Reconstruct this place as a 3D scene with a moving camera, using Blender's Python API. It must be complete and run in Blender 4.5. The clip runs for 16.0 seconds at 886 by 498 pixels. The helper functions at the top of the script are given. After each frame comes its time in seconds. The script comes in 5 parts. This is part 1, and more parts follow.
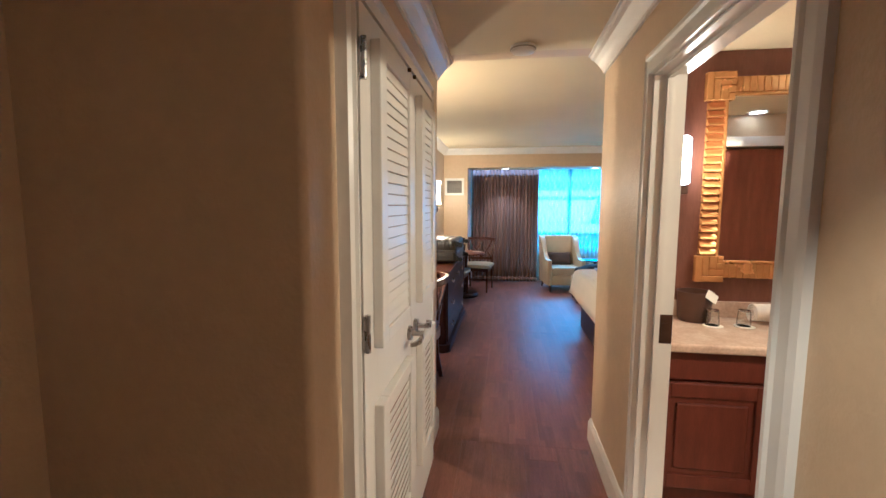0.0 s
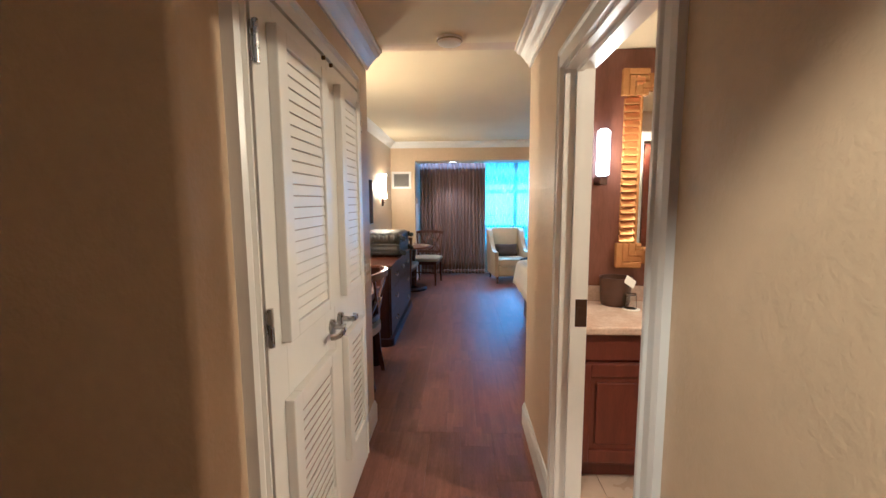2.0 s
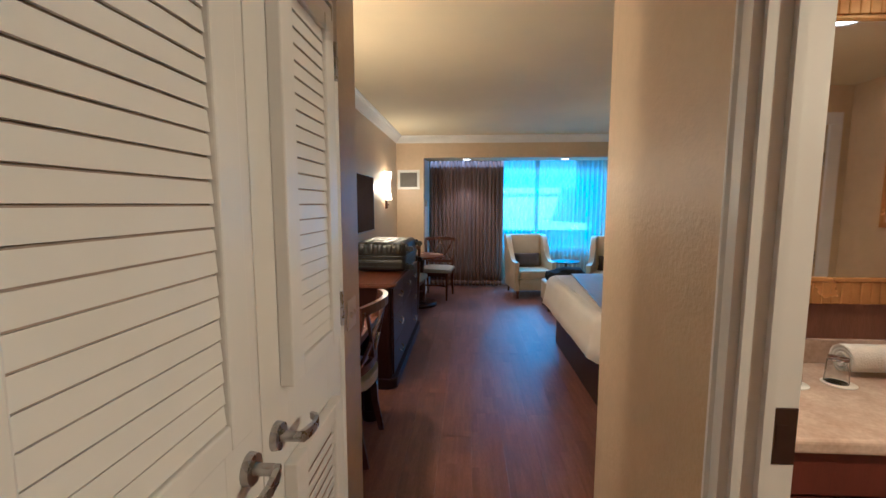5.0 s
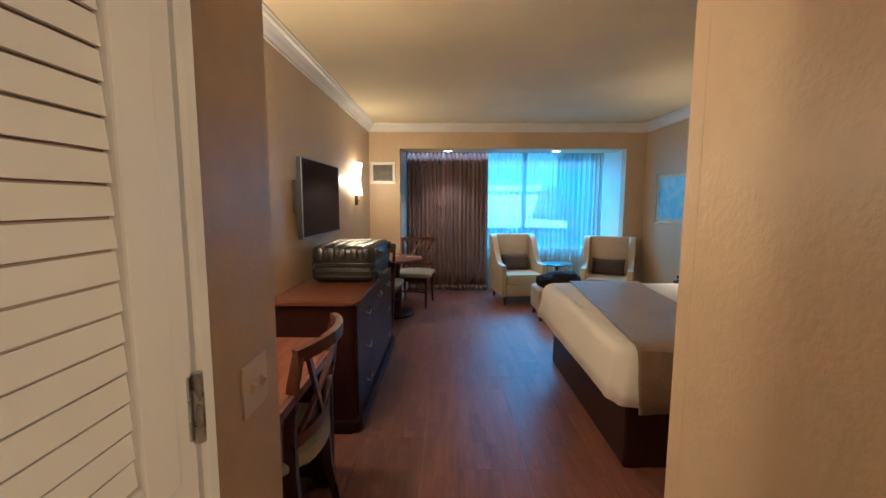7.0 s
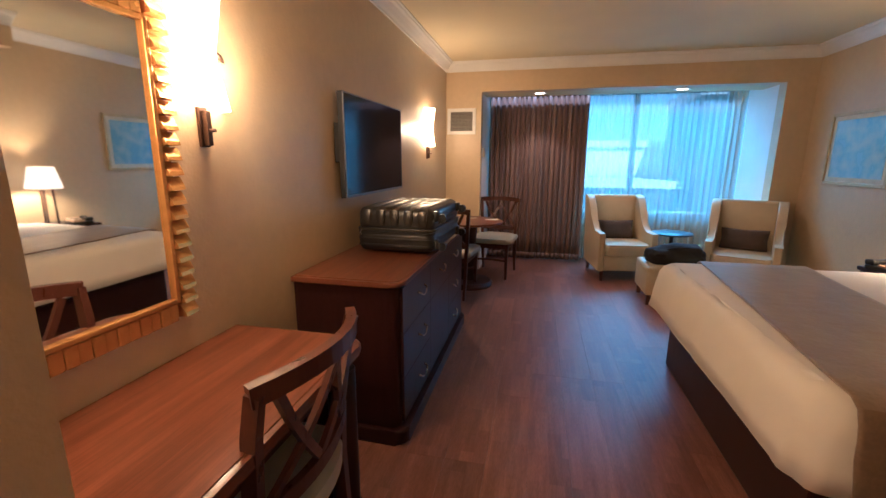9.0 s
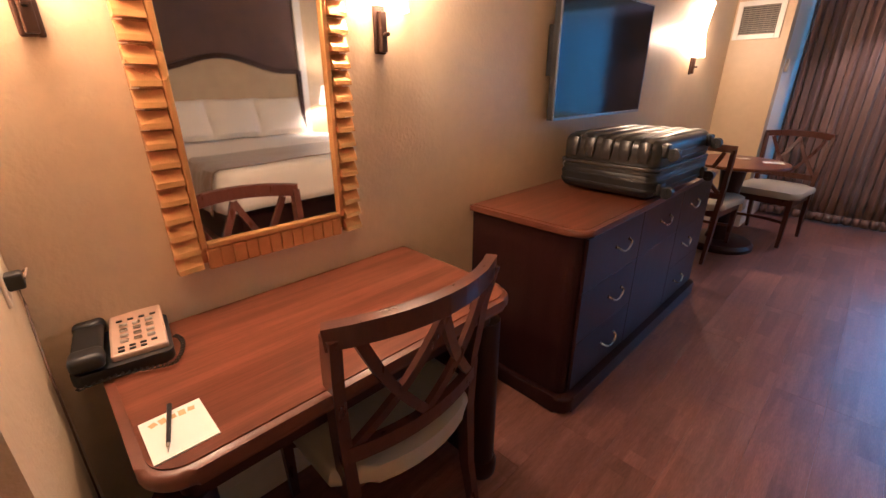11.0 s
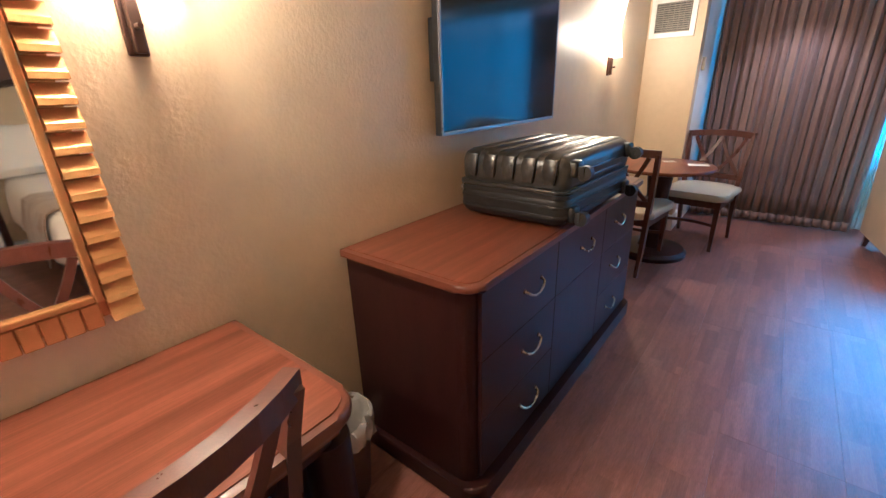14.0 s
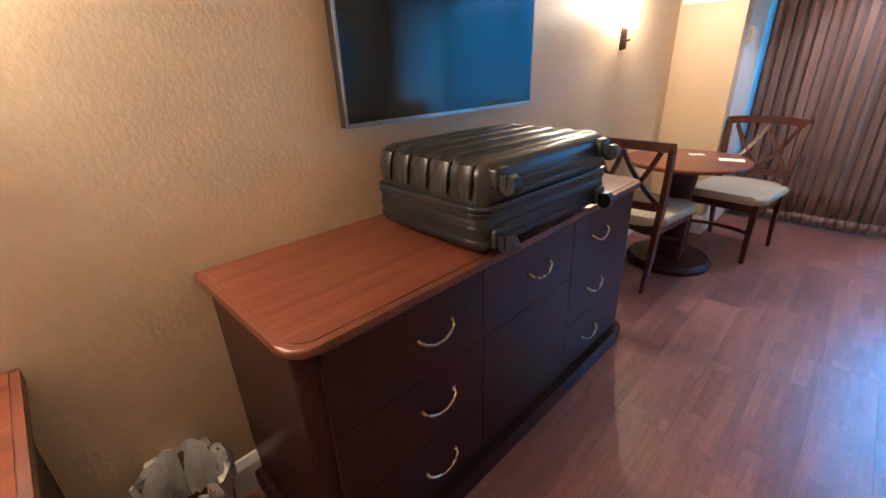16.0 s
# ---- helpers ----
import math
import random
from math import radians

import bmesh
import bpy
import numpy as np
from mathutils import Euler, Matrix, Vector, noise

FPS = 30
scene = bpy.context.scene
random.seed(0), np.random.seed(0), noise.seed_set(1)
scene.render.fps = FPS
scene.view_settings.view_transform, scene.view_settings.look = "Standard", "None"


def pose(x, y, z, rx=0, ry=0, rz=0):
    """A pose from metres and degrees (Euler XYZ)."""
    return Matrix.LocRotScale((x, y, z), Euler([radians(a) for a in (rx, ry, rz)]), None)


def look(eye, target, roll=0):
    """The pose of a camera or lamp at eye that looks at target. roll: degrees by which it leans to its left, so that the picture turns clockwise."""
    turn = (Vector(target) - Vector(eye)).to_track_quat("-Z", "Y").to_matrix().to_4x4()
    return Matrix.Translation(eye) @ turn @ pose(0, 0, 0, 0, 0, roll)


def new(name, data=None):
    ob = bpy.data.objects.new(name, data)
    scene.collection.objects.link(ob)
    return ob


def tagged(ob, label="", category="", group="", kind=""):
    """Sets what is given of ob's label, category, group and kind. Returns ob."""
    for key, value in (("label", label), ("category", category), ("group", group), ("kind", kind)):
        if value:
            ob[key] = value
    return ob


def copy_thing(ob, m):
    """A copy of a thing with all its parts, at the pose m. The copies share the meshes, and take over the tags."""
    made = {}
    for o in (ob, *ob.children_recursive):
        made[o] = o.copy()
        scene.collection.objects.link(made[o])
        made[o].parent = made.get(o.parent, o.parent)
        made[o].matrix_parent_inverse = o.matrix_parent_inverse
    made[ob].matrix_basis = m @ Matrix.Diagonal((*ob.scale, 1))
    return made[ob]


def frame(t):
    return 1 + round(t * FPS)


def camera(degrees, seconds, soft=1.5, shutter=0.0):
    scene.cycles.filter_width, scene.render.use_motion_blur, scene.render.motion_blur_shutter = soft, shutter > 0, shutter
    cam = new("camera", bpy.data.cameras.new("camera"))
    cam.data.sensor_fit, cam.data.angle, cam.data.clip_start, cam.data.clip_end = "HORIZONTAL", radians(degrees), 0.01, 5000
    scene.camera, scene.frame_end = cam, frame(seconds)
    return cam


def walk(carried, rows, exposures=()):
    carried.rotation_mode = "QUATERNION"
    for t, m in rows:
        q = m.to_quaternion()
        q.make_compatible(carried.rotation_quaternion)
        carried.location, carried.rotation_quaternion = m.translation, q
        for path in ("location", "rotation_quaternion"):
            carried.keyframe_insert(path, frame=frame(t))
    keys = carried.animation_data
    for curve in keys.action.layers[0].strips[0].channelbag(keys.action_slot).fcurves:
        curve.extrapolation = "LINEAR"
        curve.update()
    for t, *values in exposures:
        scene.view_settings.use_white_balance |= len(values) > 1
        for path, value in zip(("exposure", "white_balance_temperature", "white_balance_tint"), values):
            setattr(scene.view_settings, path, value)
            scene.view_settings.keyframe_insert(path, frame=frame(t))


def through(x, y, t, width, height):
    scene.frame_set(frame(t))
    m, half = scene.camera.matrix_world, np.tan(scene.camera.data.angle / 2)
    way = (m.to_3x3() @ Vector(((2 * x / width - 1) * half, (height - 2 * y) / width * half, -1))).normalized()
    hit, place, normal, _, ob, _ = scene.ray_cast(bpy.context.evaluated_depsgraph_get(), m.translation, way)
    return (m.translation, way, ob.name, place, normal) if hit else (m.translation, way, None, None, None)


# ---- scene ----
# ---- camera and walk ----
cam = camera(93.2, 16.0)
PATH = [
    (0, (0.964, 2.398, 1.49), (0.677, 4.367, 1.286), 0.2),
    (0.5, (1.048, 2.376, 1.491), (0.942, 4.36, 1.267), -0.1),
    (1, (1.092, 2.364, 1.487), (1.051, 4.351, 1.264), -0.3),
    (1.5, (1.114, 2.357, 1.485), (1.05, 4.344, 1.267), -0.6),
    (2, (1.107, 2.41, 1.476), (1.027, 4.395, 1.245), -0.3),
    (2.5, (1.058, 2.576, 1.462), (1.027, 4.564, 1.247), 0.4),
    (3, (1.015, 2.733, 1.471), (0.951, 4.72, 1.254), -0.6),
    (3.5, (1.021, 2.94, 1.462), (0.824, 4.919, 1.258), -0.6),
    (4, (1.034, 3.101, 1.469), (0.766, 5.072, 1.262), 0.1),
    (4.5, (1.005, 3.22, 1.465), (0.824, 5.201, 1.256), -0.2),
    (7, (0.964, 4.034, 1.44), (0.946, 6.021, 1.215), 0.2),
    (7.5, (0.966, 4.231, 1.449), (1.003, 6.219, 1.227), -0.4),
    (8, (1.022, 4.439, 1.447), (0.939, 6.42, 1.185), -0.2),
    (8.5, (1.027, 4.61, 1.414), (0.804, 6.568, 1.076), -0.1),
    (9, (1.006, 4.765, 1.387), (0.579, 6.673, 0.968), 0.2),
    (9.5, (1.043, 4.89, 1.375), (0.268, 6.671, 0.895), -0.8),
    (10, (1.082, 5.015, 1.372), (-0.024, 6.593, 0.836), -0.3),
    (12.5, (0.995, 5.234, 1.299), (-0.358, 6.383, 0.379), -2.4),
    (13, (0.963, 5.306, 1.321), (-0.272, 6.646, 0.498), -1.7),
    (13.5, (0.974, 5.437, 1.331), (-0.191, 6.883, 0.588), -2.1),
    (14, (0.995, 5.667, 1.342), (-0.179, 7.119, 0.625), -1.9),
    (14.5, (1.0, 5.839, 1.335), (-0.162, 7.302, 0.618), -1.2),
    (15, (0.99, 6.007, 1.337), (-0.16, 7.481, 0.629), -1.1),
    (15.5, (1.044, 6.143, 1.337), (-0.2, 7.516, 0.585), -2.6),
    (16, (1.096, 6.248, 1.33), (-0.213, 7.537, 0.536), -2.2),
]
EXPOSURES = [(0.0, 1.1, 3480, 7), (2.5, 1.06, 3460, 7), (3.5, 0.78, 3430, 7), (4.5, 0.58, 3440, 6), (7.0, 0.42, 3750, 7), (8.5, 0.45, 3950, 11), (10.0, 0.52, 4450, 34), (12.5, 1.32, 3400, 8), (14.0, 1.34, 3500, 10), (16.0, 1.5, 3620, 12)]
walk(cam, [(t, look(eye, target, roll)) for t, eye, target, roll in PATH], EXPOSURES)

# ---- world, daylight and lamps ----
world = bpy.data.worlds.new("sky")
scene.world = world
world.use_nodes = True
wn = world.node_tree.nodes
sky = wn.new("ShaderNodeTexSky")
sky.sky_type = "NISHITA"
sky.sun_disc = False
sky.sun_elevation, sky.sun_rotation = radians(40), radians(200)
world.node_tree.links.new(sky.outputs[0], wn["Background"].inputs[0])
wn["Background"].inputs[1].default_value = 0.085

WARM = (1.0, 0.57, 0.2)


def sun_lamp(energy, m):
    d = bpy.data.lights.new("sun", "SUN")
    d.energy, d.angle, d.color = energy, radians(0.5), (1.0, 0.95, 0.88)
    new("sun", d).matrix_world = m


def area_lamp(name, energy, w, h, m, color):
    d = bpy.data.lights.new(name, "AREA")
    d.shape, d.size, d.size_y, d.energy, d.color = "RECTANGLE", w, h, energy, color
    new(name, d).matrix_world = m


def point_lamp(name, energy, place, color=WARM, radius=0.04):
    d = bpy.data.lights.new(name, "POINT")
    d.energy, d.color, d.shadow_soft_size = energy, color, radius
    new(name, d).location = place


def spot_lamp(name, energy, place, angle=110, color=WARM, blend=0.5, radius=0.05, aim=None):
    d = bpy.data.lights.new(name, "SPOT")
    d.energy, d.color, d.spot_size, d.spot_blend, d.shadow_soft_size = energy, color, radians(angle), blend, radius
    new(name, d).matrix_world = look(place, aim or (place[0], place[1] + 0.001, 0))


sun_lamp(5.0, look((6, -20, 22), (0, 0, 0)))
# skylight that falls in through the window, from above the line of sight
area_lamp("window_daylight", 490, 4.5, 2.4, look((2.0, 13.6, 4.4), (2.0, 10.2, 0.9)), (0.36, 0.84, 1.0))
XW = -0.13
for sy in (5.215, 6.04, 9.05):
    point_lamp("sconce_bulb", 25, (XW + 0.075, sy, 1.68), (1.0, 0.54, 0.17), 0.045)
point_lamp("table_lamp_bulb", 25, (3.49, 7.95, 1.10))
point_lamp("vanity_sconce_bulb", 7, (1.93, 4.83, 1.75), WARM, 0.03)
spot_lamp("bathroom_downlight_bulb", 112, (3.2, 3.28, 2.12), 84, (1.0, 0.53, 0.16), blend=0.6, radius=0.04, aim=(1.0, 3.85, 1.0))
spot_lamp("vanity_downlight_bulb", 17, (2.8, 4.38, 2.30), 140, (1.0, 0.5, 0.14))
spot_lamp("entry_downlight_bulb", 74, (0.75, 2.0, 2.33), 72, blend=0.35, radius=0.03, aim=(1.535, 2.45, 0.7))
for dx in (0.975, 2.54):
    spot_lamp("bay_downlight_bulb", 28, (dx, 10.24, 2.15), 100, (1.0, 0.62, 0.34))

# ---- materials ----
def mat(name, c1, c2=None, rough=0.5, scale=8.0, bump=0.0, bscale=60.0, metal=0.0, stretch=(1, 1, 1), coat=0.0,
        detail=5.0, rvar=0.08, per_piece=0.0, sheen=0.0, fine=0.0, spec=0.5):
    """A surface with two colours mixed by noise, a finer second noise, varied gloss and fine relief."""
    m = bpy.data.materials.new(name)
    m.use_nodes = True
    nt = m.node_tree
    n, l = nt.nodes, nt.links
    b = n["Principled BSDF"]
    co = n.new("ShaderNodeTexCoord")
    mp = n.new("ShaderNodeMapping")
    mp.inputs["Scale"].default_value = stretch
    l.new(co.outputs["Object"], mp.inputs["Vector"])
    if per_piece:
        oi = n.new("ShaderNodeObjectInfo")
        ml = n.new("ShaderNodeMath")
        ml.operation = "MULTIPLY"
        ml.inputs[1].default_value = 37.0
        l.new(oi.outputs["Random"], ml.inputs[0])
        l.new(ml.outputs[0], mp.inputs["Location"])
    no = n.new("ShaderNodeTexNoise")
    no.inputs["Scale"].default_value, no.inputs["Detail"].default_value = scale, detail
    l.new(mp.outputs[0], no.inputs["Vector"])
    ramp = n.new("ShaderNodeValToRGB")
    c2 = c2 or tuple(v * 0.8 for v in c1)
    ramp.color_ramp.elements[0].position, ramp.color_ramp.elements[1].position = 0.3, 0.7
    ramp.color_ramp.elements[0].color, ramp.color_ramp.elements[1].color = (*c2, 1), (*c1, 1)
    l.new(no.outputs["Fac"], ramp.inputs[0])
    col = ramp.outputs[0]
    if fine:
        no3 = n.new("ShaderNodeTexNoise")
        no3.inputs["Scale"].default_value, no3.inputs["Detail"].default_value = scale * 9, 3
        l.new(mp.outputs[0], no3.inputs["Vector"])
        mr3 = n.new("ShaderNodeMapRange")
        mr3.inputs["From Min"].default_value, mr3.inputs["From Max"].default_value = 0.3, 0.7
        mr3.inputs["To Min"].default_value, mr3.inputs["To Max"].default_value = 1 - fine, 1 + fine
        l.new(no3.outputs["Fac"], mr3.inputs["Value"])
        hs3 = n.new("ShaderNodeHueSaturation")
        l.new(mr3.outputs[0], hs3.inputs["Value"])
        l.new(col, hs3.inputs["Color"])
        col = hs3.outputs[0]
    if per_piece:
        mr = n.new("ShaderNodeMapRange")
        mr.inputs["To Min"].default_value, mr.inputs["To Max"].default_value = 1 - per_piece, 1 + per_piece
        l.new(oi.outputs["Random"], mr.inputs["Value"])
        hs = n.new("ShaderNodeHueSaturation")
        l.new(mr.outputs[0], hs.inputs["Value"])
        l.new(col, hs.inputs["Color"])
        col = hs.outputs[0]
    l.new(col, b.inputs["Base Color"])
    b.inputs["Metallic"].default_value = metal
    rr = n.new("ShaderNodeMapRange")
    rr.inputs["To Min"].default_value, rr.inputs["To Max"].default_value = max(0.02, rough - rvar), min(1, rough + rvar)
    l.new(no.outputs["Fac"], rr.inputs["Value"])
    l.new(rr.outputs[0], b.inputs["Roughness"])
    b.inputs["Coat Weight"].default_value = coat
    b.inputs["Specular IOR Level"].default_value = spec
    b.inputs["Coat Roughness"].default_value = 0.15
    b.inputs["Sheen Weight"].default_value = sheen
    if bump:
        no2 = n.new("ShaderNodeTexNoise")
        no2.inputs["Scale"].default_value, no2.inputs["Detail"].default_value = bscale, 3
        l.new(mp.outputs[0], no2.inputs["Vector"])
        bp = n.new("ShaderNodeBump")
        bp.inputs["Strength"].default_value, bp.inputs["Distance"].default_value = bump, 0.01
        l.new(no2.outputs["Fac"], bp.inputs["Height"])
        l.new(bp.outputs[0], b.inputs["Normal"])
    return m


def glow(name, color, strength, base=(0.8, 0.75, 0.65)):
    m = mat(name, base, base, 0.6)
    b = m.node_tree.nodes["Principled BSDF"]
    b.inputs["Emission Color"].default_value = (*color, 1)
    b.inputs["Emission Strength"].default_value = strength
    return m


def mirror_mat(name):
    m = mat(name, (0.93, 0.94, 0.93), (0.92, 0.93, 0.92), 0.02, metal=1.0, rvar=0.01)
    return m


def glass_mat(name, tint=(0.95, 0.98, 1.0), rough=0.02):
    m = bpy.data.materials.new(name)
    m.use_nodes = True
    b = m.node_tree.nodes["Principled BSDF"]
    b.inputs["Base Color"].default_value = (*tint, 1)
    b.inputs["Transmission Weight"].default_value = 1.0
    b.inputs["Roughness"].default_value = rough
    b.inputs["IOR"].default_value = 1.45
    return m


def shade_mat(name, color, strength, through):
    """Thin lit fabric: part of the bulb's light passes straight through, the rest glows."""
    m = glow(name, color, strength)
    n, l = m.node_tree.nodes, m.node_tree.links
    tr, mx = n.new("ShaderNodeBsdfTransparent"), n.new("ShaderNodeMixShader")
    tr.inputs["Color"].default_value = (1.0, 0.9, 0.75, 1)
    mx.inputs[0].default_value = through
    l.new(n["Principled BSDF"].outputs[0], mx.inputs[1])
    l.new(tr.outputs[0], mx.inputs[2])
    l.new(mx.outputs[0], n["Material Output"].inputs[0])
    return m


def sheer_mat(name):
    """Thin white voile: part see-through, part scattering."""
    m = bpy.data.materials.new(name)
    m.use_nodes = True
    n, l = m.node_tree.nodes, m.node_tree.links
    n.remove(n["Principled BSDF"])
    tr, tl, df = n.new("ShaderNodeBsdfTransparent"), n.new("ShaderNodeBsdfTranslucent"), n.new("ShaderNodeBsdfDiffuse")
    co, no = n.new("ShaderNodeTexCoord"), n.new("ShaderNodeTexNoise")
    mp = n.new("ShaderNodeMapping")
    mp.inputs["Scale"].default_value = (9, 1, 0.4)
    no.inputs["Scale"].default_value = 3
    l.new(co.outputs["Object"], mp.inputs["Vector"])
    l.new(mp.outputs[0], no.inputs["Vector"])
    rm = n.new("ShaderNodeMapRange")
    rm.inputs["To Min"].default_value, rm.inputs["To Max"].default_value = 0.46, 0.70
    l.new(no.outputs["Fac"], rm.inputs["Value"])
    for s in (tl, df):
        s.inputs["Color"].default_value = (0.62, 0.63, 0.62, 1)
    a, bmix = n.new("ShaderNodeMixShader"), n.new("ShaderNodeMixShader")
    a.inputs[0].default_value = 0.35
    l.new(tl.outputs[0], a.inputs[1])
    l.new(df.outputs[0], a.inputs[2])
    l.new(rm.outputs[0], bmix.inputs[0])
    l.new(a.outputs[0], bmix.inputs[1])
    l.new(tr.outputs[0], bmix.inputs[2])
    l.new(bmix.outputs[0], n["Material Output"].inputs[0])
    return m


def film_mat(name):
    """Thin crumpled plastic film: mostly clear, with a soft sheen."""
    m = bpy.data.materials.new(name)
    m.use_nodes = True
    n, l = m.node_tree.nodes, m.node_tree.links
    n.remove(n["Principled BSDF"])
    tr, gl, df, mx, mx2 = (n.new(k) for k in ("ShaderNodeBsdfTransparent", "ShaderNodeBsdfGlossy", "ShaderNodeBsdfDiffuse", "ShaderNodeMixShader", "ShaderNodeMixShader"))
    gl.inputs["Roughness"].default_value = 0.1
    df.inputs["Color"].default_value = (0.92, 0.88, 0.83, 1)
    co, no, bp = n.new("ShaderNodeTexCoord"), n.new("ShaderNodeTexNoise"), n.new("ShaderNodeBump")
    no.inputs["Scale"].default_value = 42
    bp.inputs["Strength"].default_value, bp.inputs["Distance"].default_value = 1.0, 0.02
    l.new(co.outputs["Object"], no.inputs["Vector"])
    l.new(no.outputs["Fac"], bp.inputs["Height"])
    l.new(bp.outputs[0], gl.inputs["Normal"])
    mx.inputs[0].default_value, mx2.inputs[0].default_value = 0.6, 0.36
    l.new(tr.outputs[0], mx.inputs[1])
    l.new(gl.outputs[0], mx.inputs[2])
    l.new(mx.outputs[0], mx2.inputs[1])
    l.new(df.outputs[0], mx2.inputs[2])
    l.new(mx2.outputs[0], n["Material Output"].inputs[0])
    return m


def plank_mat(name):
    """Dark three-strip wood: short strips of uneven tone printed on every board, with grain."""
    m = mat(name, (1.0, 1.0, 1.0), (0.74, 0.71, 0.68), 0.40, 5.0, 0.04, 30, stretch=(9, 0.8, 1), per_piece=0.10, fine=0.18, spec=0.38)
    n, l = m.node_tree.nodes, m.node_tree.links
    b = n["Principled BSDF"]
    grain = b.inputs["Base Color"].links[0].from_socket
    co, mp, br = n.new("ShaderNodeTexCoord"), n.new("ShaderNodeMapping"), n.new("ShaderNodeTexBrick")
    oi, cx = n.new("ShaderNodeObjectInfo"), n.new("ShaderNodeCombineXYZ")
    mul = n.new("ShaderNodeMath")
    mul.operation = "MULTIPLY"
    mul.inputs[1].default_value = 11.0
    l.new(oi.outputs["Random"], mul.inputs[0])
    l.new(mul.outputs[0], cx.inputs[1])
    l.new(cx.outputs[0], mp.inputs["Location"])
    mp.inputs["Rotation"].default_value = (0, 0, radians(90))
    l.new(co.outputs["Object"], mp.inputs["Vector"])
    l.new(mp.outputs[0], br.inputs["Vector"])
    br.inputs["Scale"].default_value = 1.0
    br.inputs["Brick Width"].default_value, br.inputs["Row Height"].default_value = 0.36, 0.064
    br.inputs["Mortar Size"].default_value = 0.0
    br.inputs["Color1"].default_value = (0.275, 0.121, 0.079, 1)
    br.inputs["Color2"].default_value = (0.20, 0.086, 0.058, 1)
    br.inputs["Mortar"].default_value = (0.11, 0.047, 0.033, 1)
    mx = n.new("ShaderNodeMix")
    mx.data_type, mx.blend_type = "RGBA", "MULTIPLY"
    mx.inputs[0].default_value = 1.0
    l.new(br.outputs["Color"], mx.inputs[6])
    l.new(grain, mx.inputs[7])
    l.new(mx.outputs[2], b.inputs["Base Color"])
    return m


